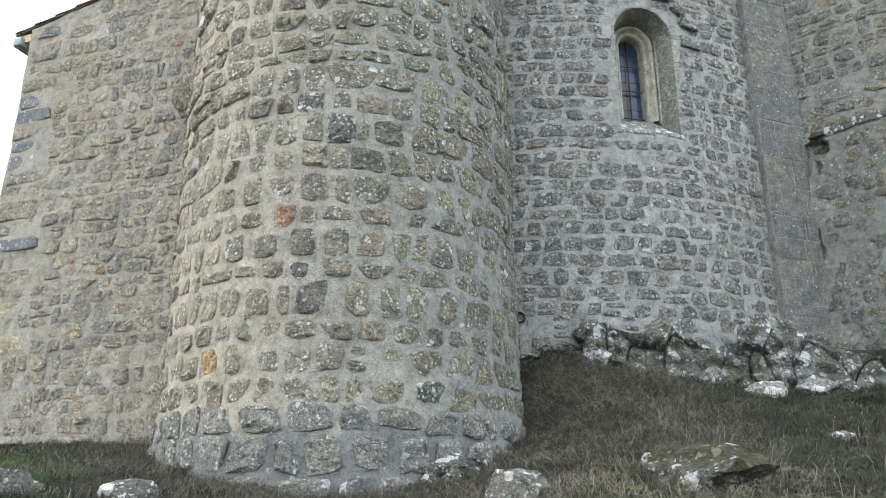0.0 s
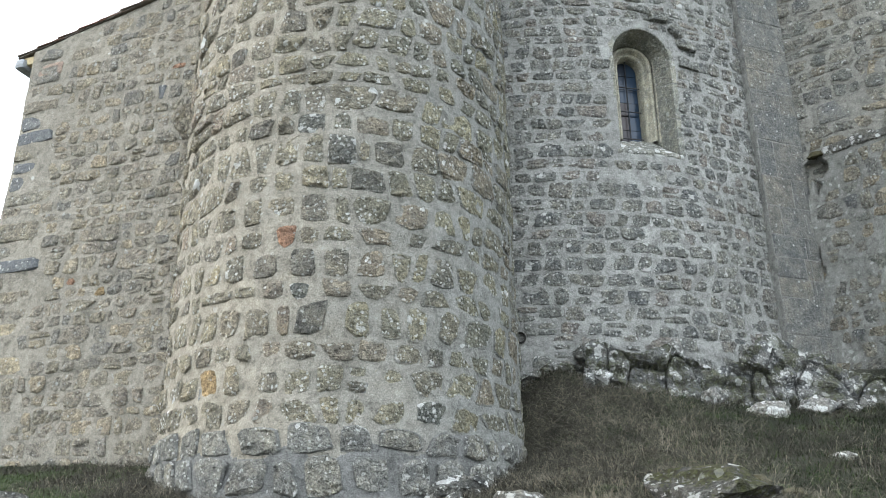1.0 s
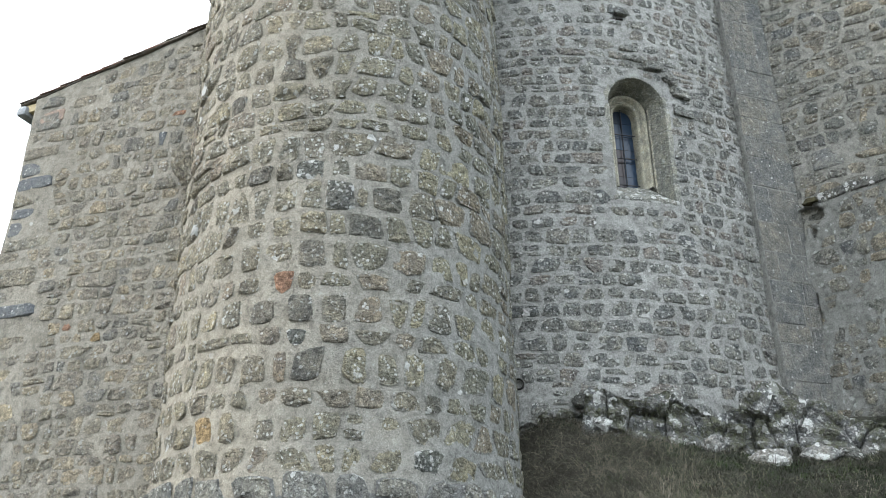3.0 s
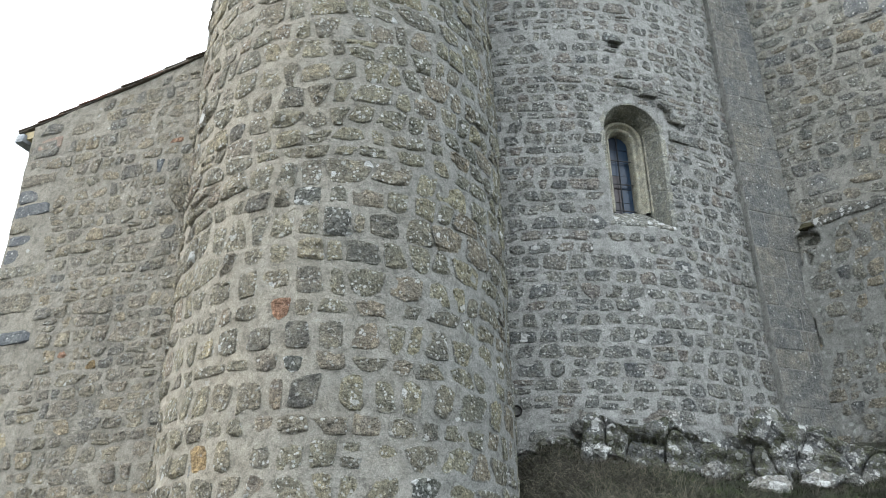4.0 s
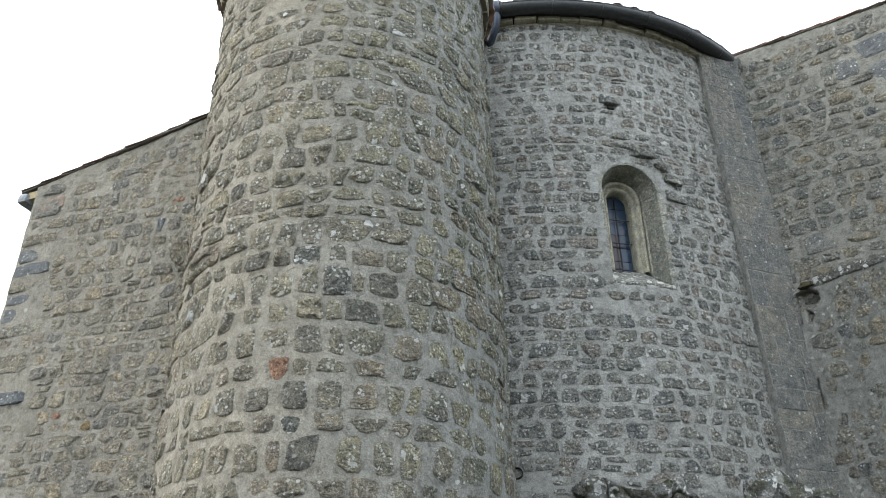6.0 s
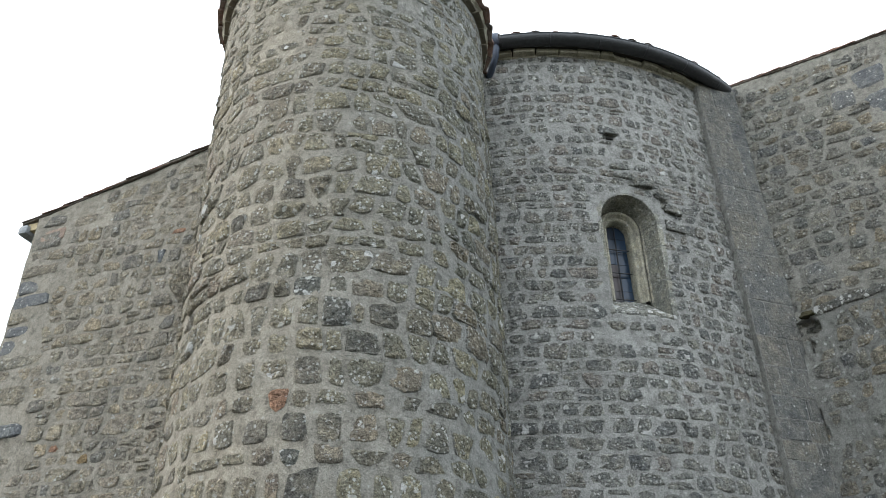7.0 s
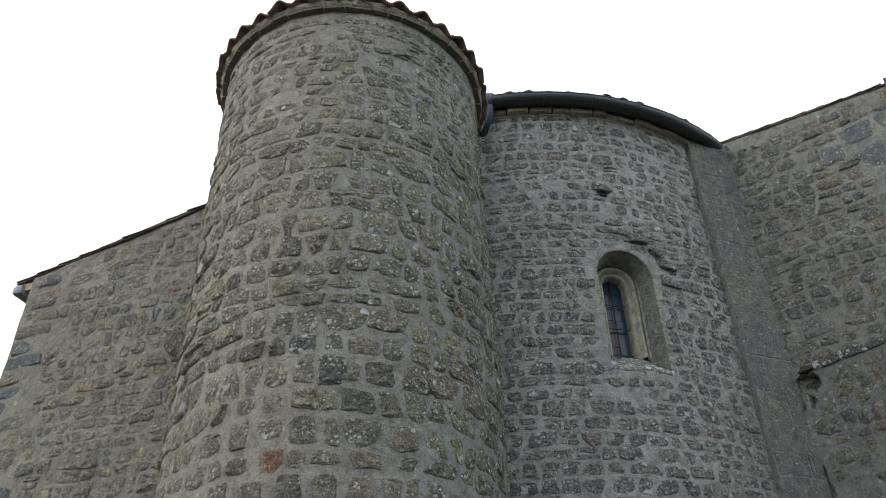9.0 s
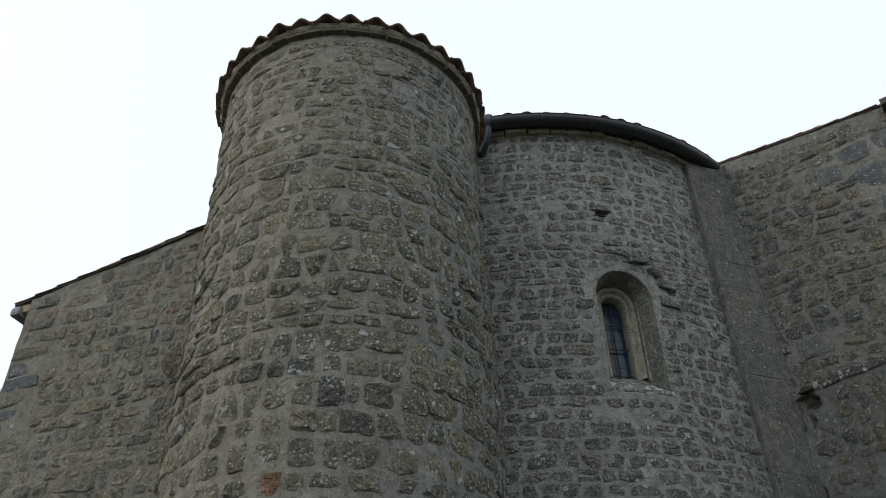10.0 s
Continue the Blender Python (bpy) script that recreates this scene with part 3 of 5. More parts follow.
# ---------------------------------------------------------------- tower
def build_tower():
    rng = random.Random(5)
    tower = thing("tower", "round rubble-stone tower with clay-tiled eaves", "tower")
    zlo, zhi = 1.0, TOWER_TOP
    nu, nv = 200, 160

    def surface(i, j):
        p, _, _, n = on_tower(PER * i / nu + PER / 2, zlo + (zhi - zlo) * j / nv)
        return p, n
    wall = part("wall", skin("wall", nu, nv, surface, 0.5, TOWER_MORTAR), tower, "pale beige lime mortar with rough grey-brown stones")

    # coarse grey footing, uneven along its upper edge
    def low_surface(i, j):
        u, z = -3.9 + 7.8 * i / 150, 1.0 + 1.9 * j / 44
        p, _, _, n = on_tower(u, z)
        edge = 1.62 + 0.16 * noise.noise(Vector((u * 0.8, 3, 0)))
        return p + n * (0.035 * smooth_step(edge + 0.95, edge + 0.2, z) + 0.02 * noise.noise(p * 3.1) - 0.012), n
    footing = part("footing", skin("footing", 150, 44, low_surface, 0.1, BASE_RENDER), tower, "grey weathered footing with coarse render")

    # stones that stand out: metres round the tower, height over the eye, width
    special = [(-0.37, 2.7, 0.25, BRICK_RED, "reddish brick-coloured block"), (-1.13, 1.33, 0.26, OCHRE, "ochre sandstone block"),
               (-0.71, 3.88, 0.32, DARK_STONE, "dark wedge-shaped block"), (0.63, 3.6, 0.36, DARK_STONE, "dark rough block"),
               (0.88, 2.7, 0.36, DARK_STONE, "dark rough block"), (-1.07, 4.88, 0.24, DARK_STONE, "dark wedge-shaped block"),
               (0.45, 3.9, 0.38, OCHRE_PALE, "pale flaking block"), (-0.14, 3.88, 0.36, LICHEN_STONE, "block crusted with white lichen"),
               (0.15, 3.6, 0.32, LICHEN_STONE, "block crusted with white lichen"), (1.0, 1.05, 0.4, LICHEN_STONE, "block crusted with white lichen"),
               (0.15, 2.16, 0.34, OCHRE_PALE, "pale brown block"), (-0.55, 2.43, 0.31, DARK_STONE, "dark rounded block"),
               (-0.17, 2.43, 0.3, DARK_STONE, "dark rounded block"), (-0.2, 2.16, 0.24, LICHEN_STONE, "block spotted with white lichen"),
               (0.5, 1.6, 0.34, OCHRE_PALE, "pale brown block"), (-0.1, 1.88, 0.34, DARK_STONE, "dark block with a rounded edge"),
               (0.42, 3.26, 0.36, DARK_STONE, "dark flat block"), (-0.1, 3.0, 0.34, DARK_STONE, "dark rough block")]
    plain = [(-0.62, 1.88, 0.34), (0.32, 1.88, 0.3), (0.64, 1.88, 0.24), (0.92, 1.88, 0.28), (1.24, 1.88, 0.3), (-0.98, 1.6, 0.24), (-0.48, 1.6, 0.28),
             (-0.45, 1.33, 0.28), (-0.82, 1.33, 0.24), (-0.76, 2.16, 0.28), (-0.93, 2.43, 0.28), (-0.4, 3.6, 0.32), (-0.72, 3.26, 0.32), (-0.72, 2.7, 0.3)]
    fixed = [(a, EYE + b, c) for a, b, c, *_ in special] + [(a, EYE + b, c) for a, b, c in plain]
    heights = [-0.3, 0.0, 0.33, 0.67, 0.92, 1.19, 1.47, 1.71, 2.05, 2.27, 2.59, 2.80, 3.13, 3.41, 3.77, 4.01, 4.32, 4.53, 4.74, 5.02, 5.31, 5.62, 5.92, 6.22, 6.54, 6.78, 7.07, 7.3, 7.5, 7.7, 7.92, 8.1, 8.32, 8.5, 8.7, 8.86, 9.05]
    lines = [EYE + h for h in heights]
    bottom, known_b = courses(rng, -3.6, 3.6, lines[:5], (0.3, 0.46), fixed, 0.7, 0.0)
    low, known_l = courses(rng, -3.6, 3.6, lines[4:13], (0.28, 0.36), fixed, 0.7, 0.015)
    mid, known_m = courses(rng, -3.6, 3.6, lines[12:22], (0.26, 0.36), fixed, 1.0, 0.04)
    upper, known_u = courses(rng, -3.6, 3.6, lines[21:28], (0.26, 0.38), fixed, 1.2, 0.05)
    high, _ = courses(rng, -3.6, 3.6, lines[27:], (0.2, 0.34), (), 1.3, 0.06, 0.08)
    known = {**known_b, **known_l, **known_m, **known_u}
    low += [known[spot] for spot in [(a, EYE + b, c) for a, b, c in plain] if spot in known]
    def coated(f):
        u, v = f[0][0], f[0][1] - EYE
        return u > 0.25 + 0.3 * math.sin(v * 4) and v < 2.75
    lay(wall, [f for f in low if not coated(f)], on_tower, TOWER_STONE, rng, 0.017, (0.012, 0.032), lambda u, v: -2.4 < u < 2.2)
    lay(wall, [f for f in low if coated(f)], on_tower, TOWER_STONE, rng, 0.012, (0.008, 0.024), lambda u, v: u < 1.6, sunk=0.17)
    lay(wall, mid, on_tower, TOWER_STONE, rng, 0.007, (0.014, 0.038))
    lay(wall, upper, on_tower, TOWER_STONE, rng, 0.009, (0.012, 0.03), sunk=0.03)
    lay(wall, high, on_tower, TOWER_STONE, rng, 0.014, (0.006, 0.018), sunk=0.2)
    for a, b, c, mat, text in special:
        lay(wall, [known[(a, EYE + b, c)]], on_tower, mat, rng, 0.012, (0.015, 0.028), lambda u, v: True, "stone", text)

    def on_footing(u, v):
        p, r, up, o = on_tower(u, v)
        return p + o * (0.014 + 0.03 * smooth_step(EYE + 1.0, EYE + 0.3, v)), r, up, o
    lay(footing, bottom, on_footing, FOOT_STONE, rng, 0.012, (0.012, 0.034), lambda u, v: -2.2 < u < 2.2)

    # one stone sticks out of the flank
    jut = part("jutting_stone", rock_data("jutting_stone", (0.15, 0.2, 0.2), 95, OCHRE_PALE, 2), wall, "ochre stone sticking out")
    p, r, up, o = on_tower(-2.42, EYE + 4.7)
    jut.matrix_basis = frame_matrix(p + o * 0.08, r, o, up)

    # eaves: a thin shadow course, a slab course, mortar bedding and barrel tiles
    c = tower_axis(TOWER_TOP)
    full = (0.0, 2 * math.pi)
    z, r = TOWER_TOP, TOWER_R
    course = part("eaves_course", ring_band("eaves_course", c, *full, 90, [(r - 0.3, z - 0.012), (r + 0.02, z - 0.012), (r + 0.03, z + 0.026), (r - 0.3, z + 0.026)], SOFFIT_STONE, True, 0.01, 2), tower, "thin dark slate course")
    a = 0.0
    while a < 2 * math.pi - 0.05:
        w = rng.uniform(0.16, 0.4)
        th = a + w / 2 / r
        o = Vector((math.cos(th), math.sin(th), 0))
        slate = part("slate", box_data("slate", (w - 0.012, 0.3, rng.uniform(0.018, 0.03)), SOFFIT_STONE, 0.005, 0.007, int(a * 1000)), course)
        slate.matrix_basis = frame_matrix(c + o * (r - 0.055 + rng.uniform(-0.012, 0.016)) + Vector((0, 0, z + 0.008 + rng.uniform(-0.006, 0.006))), Vector((-o.y, o.x, 0)), o, Vector((0, 0, 1)))
        a += w / r
    part("cornice", ring_band("cornice", c, *full, 160, [(r - 0.3, z + 0.03), (r + 0.045, z + 0.03), (r + 0.08, z + 0.06), (r + 0.13, z + 0.11), (r - 0.3, z + 0.18)], CORNICE, True, 0.016, 3), tower, "pale mortar cornice")
    tiles = 38
    roof = part("roof", cone_roof("roof", c, r + 0.1, z + 0.19, 0.36, 0, 2 * math.pi, tiles, TILE), tower, "conical roof of weathered clay barrel tiles")
    kinds = [wave_tile("tile", 2 * math.pi * (r + 0.2) / tiles * (1.02 + 0.03 * k), 0.42, 0.05 + 0.005 * k, 0.026, TILE) for k in range(3)]
    for i in range(tiles):
        a = 2 * math.pi * (i + rng.uniform(-0.05, 0.05)) / tiles
        out = Vector((math.cos(a), math.sin(a), 0))
        tang = Vector((out.y, -out.x, 0))
        inward = (-out + Vector((0, 0, 0.36))).normalized()
        t = part("tile", kinds[i % 3], roof)
        rr = r + 0.2 + rng.uniform(-0.025, 0.025)
        t.matrix_basis = frame_matrix(c + out * rr + Vector((0, 0, z + 0.155 + rng.uniform(-0.007, 0.007))), -tang, inward, inward.cross(tang))
    return tower


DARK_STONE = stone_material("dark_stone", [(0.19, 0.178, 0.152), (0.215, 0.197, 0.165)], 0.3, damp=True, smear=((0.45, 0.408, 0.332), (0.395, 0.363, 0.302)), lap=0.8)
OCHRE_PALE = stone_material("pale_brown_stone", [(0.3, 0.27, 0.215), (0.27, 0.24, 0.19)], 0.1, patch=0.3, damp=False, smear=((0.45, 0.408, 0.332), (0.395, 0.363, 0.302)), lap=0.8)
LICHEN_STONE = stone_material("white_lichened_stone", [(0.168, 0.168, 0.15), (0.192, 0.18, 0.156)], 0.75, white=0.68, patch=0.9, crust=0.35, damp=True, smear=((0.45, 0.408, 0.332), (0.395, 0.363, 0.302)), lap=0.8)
FOOT_STONE = stone_material("footing_stone", [(0.240, 0.237, 0.216), (0.283, 0.278, 0.248), (0.218, 0.215, 0.199), (0.259, 0.250, 0.214)], 0.5, white=0.7, crust=0.06, smear=((0.29, 0.29, 0.277), (0.25, 0.25, 0.237)), lap=0.7)
SOFFIT_STONE = plain_material("dark_slate", (0.15, 0.132, 0.098), 0.9)
tower = build_tower()


# ---------------------------------------------------------------- apse
W_HALF, W_SPRING, W_FOOT = 0.435, EYE + 6.39, EYE + 4.87
I_HALF, I_SPRING, I_FOOT = 0.18, EYE + 6.45, EYE + 5.28


def arch(half, spring, foot, n=20):
    """An arched outline from the left foot over the crown to the right foot: (x, z)."""
    pts = [(-half, foot + (spring - foot) * i / 8) for i in range(8)]
    pts += [(-half * math.cos(math.pi * i / n), spring + half * math.sin(math.pi * i / n)) for i in range(n + 1)]
    pts += [(half, spring - (spring - foot) * (i + 1) / 8) for i in range(8)]
    return pts


def in_arch(x, z, half, spring, foot):
    if z < foot:
        return False
    return abs(x) < half if z < spring else math.hypot(x, z - spring) < half


def build_apse():
    rng = random.Random(11)
    apse = thing("apse", "curved grey rubble-stone apse with a small arched window", "apse")
    zlo, zhi = 2.6, APSE_TOP
    ulo, uhi = -4.0, 4.4
    nu, nv = 300, 300

    def uv(i, j):
        return ulo + (uhi - ulo) * i / nu, zlo + (zhi - zlo) * j / nv

    def surface(i, j):
        p, _, _, n = on_apse(*uv(i, j))
        return p, n

    def keep(i, j):
        u, z = uv(i + 0.5, j + 0.5)
        return not in_arch(u - WINDOW_U, z, W_HALF + 0.01, W_SPRING, W_FOOT - 0.04)
    wall = part("wall", skin("wall", nu, nv, surface, 0.75, APSE_MORTAR, keep), apse)

    def free(u, v, w, h):
        x = u - WINDOW_U
        if in_arch(x, v, W_HALF + 0.02 + w * 0.4, W_SPRING, W_FOOT - 0.1 - h / 2):
            return False
        if abs(x) < 0.5 and EYE + 4.3 < v < EYE + 4.8:
            return rng.random() < 0.75
        return True
    low = rubble(rng, -3.0, 3.6, EYE + 2.3, EYE + 4.4, (0.17, 0.24), (0.2, 0.4), 0.05, 0.9, 0.1, free)
    mid = rubble(rng, -3.0, 3.6, max(c[2][1] for c in low) - 0.02, EYE + 7.3, (0.14, 0.21), (0.17, 0.38), 0.04, 1.0, 0.08, free)
    high = rubble(rng, -3.0, 3.6, max(c[2][1] for c in mid) - 0.02, APSE_TOP - 0.08, (0.14, 0.24), (0.14, 0.36), 0.045, 1.3, 0.15, free, 0.04)
    base = rubble(rng, -3.0, 3.6, EYE + 1.7, EYE + 2.3, (0.17, 0.22), (0.18, 0.4), 0.06, 1.0, 0.1, None, 0.12)
    lay(wall, low, on_apse, APSE_STONE, rng, 0.008, (0.007, 0.02), lambda u, v: -1.3 < u < 3.2)
    lay(wall, mid, on_apse, APSE_STONE, rng, 0.006, (0.007, 0.022))
    lay(wall, base, on_apse, APSE_STONE, rng, 0.016, (0.004, 0.014), sunk=0.2)
    lay(wall, high, on_apse, APSE_STONE, rng, 0.016, (0.006, 0.018), sunk=0.06)

    # broken remains of a hood over the window
    for u, z, w, h, d, turn in ((1.0, 7.16, 0.34, 0.07, 0.09, -4), (1.3, 7.06, 0.3, 0.13, 0.15, 3), (1.56, 6.88, 0.2, 0.12, 0.15, -38), (1.74, 6.68, 0.28, 0.12, 0.13, -6), (1.74, 6.36, 0.32, 0.11, 0.1, -4), (0.92, 7.32, 0.22, 0.08, 0.08, 0)):
        p, r, up, o = on_apse(u, EYE + z)
        q = part("hood_stone", box_data("hood_stone", (w, h, d), APSE_STONE, 0.022, 0.02, int(u * 100)), wall, "broken stone standing proud")
        c, s = math.cos(radians(turn)), math.sin(radians(turn))
        q.matrix_basis = frame_matrix(p + o * (d / 2 - 0.06), r * c + up * s, up * c - r * s, o)
    # a stone standing proud, the shadow beneath it set in as a dark box
    for u, z, w, h in ((0.87, 7.87, 0.11, 0.045),):
        p, r, up, o = on_apse(u, EYE + z)
        q = part("stone_shade", box_data("stone_shade", (w, h, 0.05), HOLLOW, 0.015, 0.01, 3), wall, "dark box standing for the shadow under a proud stone")
        q.matrix_basis = frame_matrix(p, r, up, o)
        q = part("lintel_stone", box_data("lintel_stone", (w * 1.9, 0.06, 0.14), APSE_STONE, 0.01, 0.008, 5), wall)
        q.matrix_basis = frame_matrix(p + up * 0.075 + o * 0.02, r, up, o)
    return apse, wall


apse, apse_wall = build_apse()
p, r_dir, up_dir, o_dir = on_apse(-0.86, EYE + 2.31)
drain = tagged(new("drain_pipe", ring_band("drain_pipe", Vector((0, 0, 0)), 0, 2 * math.pi, 20, [(0.07, -0.1), (0.07, 0.05), (0.056, 0.05), (0.056, -0.1)], HOLLOW, True)), "short dark drain pipe set in the apse wall", "pipe")
# near-black disc added in the bore to stand for the shade inside
part("bore_shade", ring_band("bore_shade", Vector((0, 0, 0)), 0, 2 * math.pi, 20, [(0.001, -0.05), (0.001, -0.02), (0.058, -0.02), (0.058, -0.05)], HOLLOW, True), drain)
drain.matrix_basis = frame_matrix(p, r_dir, up_dir, o_dir)


def build_window():
    rng = random.Random(3)
    base, right, up, out = on_apse(WINDOW_U, 0, False)
    win = tagged(new("window_1"), "small round-arched window with splayed stone reveal and iron bars", "window", kind="structure")
    depth = 0.43

    def at(x, z, d):
        """d: metres behind the wall face."""
        if d <= 0.02:
            p, _, _, o = on_apse(WINDOW_U + x, z, False)
            return p + o * (0.02 - d)
        return base + right * x + Vector((0, 0, z)) - out * d
    outer, inner = arch(W_HALF, W_SPRING, W_FOOT), arch(I_HALF + 0.15, I_SPRING, I_FOOT - 0.05)
    band = arch(W_HALF + 0.05, W_SPRING, W_FOOT)
    rough = [rng.uniform(0.5, 1.7) for _ in range(37)]
    cuts = [0, 3, 6, 8, 12, 16, 20, 24, 28, 30, 33, 36]
    for a, b in zip(cuts, cuts[1:]):
        bulge = rng.uniform(-0.004, 0.006)
        verts, faces = [], []
        for i in range(a, b + 1):
            f = 0.0 if a < i < b else (0.004 if i == a else -0.004)
            j = min(max(i, 0), 36)

            def slide(pts):
                k = j + (1 if f > 0 else -1 if f < 0 else 0)
                k = min(max(k, 0), 36)
                q = Vector(pts[j]).lerp(Vector(pts[k]), abs(f) / 0.07)
                return q.x, q.y
            bx, bz = slide(band)
            ox, oz = slide(outer)
            ix, iz = slide(inner)
            ww = rough[j]
            bx = ox + (bx - ox) * ww
            verts += [at(bx, bz, 0.12), at(bx, bz, 0.024 - bulge), at(ox, oz, 0.016 - bulge), at(ox * 0.985, oz, 0.02), at(ix, iz, depth), at(ix, iz, depth + 0.1)]
        for i in range(b - a):
            for k in range(5):
                p, q = i * 6 + k, (i + 1) * 6 + k
                faces.append((p, p + 1, q + 1, q))
        faces += [tuple(range(5, -1, -1)), tuple((b - a) * 6 + k for k in range(6))]
        me = mesh_of("surround_block", verts, faces, REVEAL, False)
        part("surround_block", me, win)
    # the mortar bed behind the blocks, seen in their joints
    verts, faces = [], []
    for (ox, oz), (ix, iz) in zip(arch(W_HALF + 0.002, W_SPRING, W_FOOT), arch(I_HALF + 0.152, I_SPRING, I_FOOT - 0.05)):
        verts += [at(ox, oz, 0.02), at(ix, iz, depth + 0.005)]
    for i in range(len(verts) // 2 - 1):
        faces.append((2 * i, 2 * i + 1, 2 * i + 3, 2 * i + 2))
    part("joint_bed", mesh_of("joint_bed", verts, faces, APSE_MORTAR), win)
    # inner order: flat face, roll and reveal to the glass
    prof = [(0.2, depth - 0.09), (0.168, depth - 0.095), (0.16, depth - 0.02), (0.145, depth - 0.016), (0.138, depth - 0.07), (0.108, depth - 0.095), (0.075, depth - 0.07), (0.066, depth - 0.012), (0.05, depth - 0.01), (0.044, depth - 0.025), (0.012, depth - 0.02), (0.0, depth + 0.028), (-0.005, depth + 0.17)]
    verts, faces = [], []
    lines = [arch(I_HALF + o, I_SPRING, I_FOOT - 0.03) for o, _ in prof]
    for i in range(len(lines[0])):
        for (o, d), pts in zip(prof, lines):
            verts.append(at(*pts[i], d))
    k = len(prof)
    for i in range(len(lines[0]) - 1):
        for q in range(k - 1):
            faces.append((i * k + q, i * k + q + 1, (i + 1) * k + q + 1, (i + 1) * k + q))
    part("inner_arch", mesh_of("inner_arch", verts, faces, CARVED), win, "carved inner arch with a roll moulding")
    # sloping sill with a worn lip
    verts, faces = [], []
    nx = 40
    for d, z, half in ((0.1, W_FOOT - 0.06, 0.48), (0.016, W_FOOT - 0.05, 0.48), (0.01, W_FOOT - 0.01, 0.475), (0.018, W_FOOT + 0.02, 0.47), (depth * 0.5, W_FOOT + 0.17, 0.4), (depth, I_FOOT - 0.03, 0.28), (depth + 0.2, I_FOOT, 0.24)):
        for i in range(nx + 1):
            x = -half + 2 * half * i / nx
            p = at(x, z, d)
            verts.append(p + Vector((0, 0, 0.03 * noise.noise(p * 7) + 0.02 * noise.noise(p * 17))))
    w = nx + 1
    for j in range(6):
        for i in range(nx):
            faces.append((j * w + i, j * w + i + 1, (j + 1) * w + i + 1, (j + 1) * w + i))
    part("window_sill", mesh_of("window_sill", verts, faces, SILL), win, "sloping sill crusted with white lichen")
    # panes of dark leaded glass
    gd = depth + 0.15
    rows = 6
    zt = I_SPRING + I_HALF
    for c in range(2):
        for r in range(rows):
            z0, z1 = I_FOOT + (zt - I_FOOT) * r / rows, I_FOOT + (zt - I_FOOT) * (r + 1) / rows
            x0, x1 = (-I_HALF, -0.004) if c == 0 else (0.004, I_HALF)
            t1, t2 = rng.uniform(-0.004, 0.004), rng.uniform(-0.004, 0.004)
            vs = [at(x0, z0 + 0.004, gd + t1), at(x1, z0 + 0.004, gd), at(x1, z1 - 0.004, gd + t2), at(x0, z1 - 0.004, gd)]
            vs += [v - out * 0.005 for v in vs]
            fs = [(0, 1, 2, 3), (7, 6, 5, 4), (1, 0, 4, 5), (2, 1, 5, 6), (3, 2, 6, 7), (0, 3, 7, 4)]
            part("pane", mesh_of("pane", vs, fs, GLASS, False), win)
    back = part("backing", box_data("backing", (0.6, 1.6, 0.05), HOLLOW, 0), win)
    back.matrix_basis = frame_matrix(at(0, (I_FOOT + zt) / 2, gd + 0.07), right, up, out)
    for x, lo, hi in ((-0.01, I_FOOT - 0.02, zt),):
        bar = part("upright_bar", box_data("upright_bar", (0.011, hi - lo, 0.014), IRON, 0.003), win, "rusty iron upright bar")
        bar.matrix_basis = frame_matrix(at(x, (lo + hi) / 2, gd - 0.05), right, up, out)
    for z in (0.06, 0.5, 0.9):
        bar = part("cross_bar", box_data("cross_bar", (0.36, 0.016, 0.014), IRON, 0.003), win, "rusty iron cross bar")
        bar.matrix_basis = frame_matrix(at(0, I_FOOT + z, gd - 0.06), right, up, out)


def glass_material():
    m, nt, bsdf = nodes_of("leaded_glass")
    pos = place(nt)
    c = ramp(nt, own_random(nt), [(0.1, (0.02, 0.035, 0.06)), (0.4, (0.03, 0.055, 0.095)), (0.65, (0.025, 0.025, 0.03)), (0.9, (0.04, 0.03, 0.03))])
    nt.links.new(c, bsdf.inputs["Base Color"])
    bsdf.inputs["Roughness"].default_value = 0.18
    bsdf.inputs["Specular IOR Level"].default_value = 0.35
    bump(nt, bsdf, noise_of(nt, pos, 25, 3, 0.5), 0.15, 0.01)
    return m


GLASS = glass_material()
REVEAL = stone_material("window_stone", [(0.245, 0.243, 0.208), (0.27, 0.265, 0.225), (0.225, 0.224, 0.196), (0.285, 0.28, 0.232)], 0.3, relief=0.6, patch=0.4, mottle=0.8)
CARVED = stone_material("carved_window_stone", [(0.31, 0.295, 0.24), (0.34, 0.32, 0.255)], 0.08, relief=0.4, patch=0.2, mottle=0.6)
SILL = stone_material("sill_stone", [(0.24, 0.238, 0.215), (0.26, 0.255, 0.225)], 0.7, white=0.78, relief=0.8, patch=0.9, crust=0.4)
build_window()


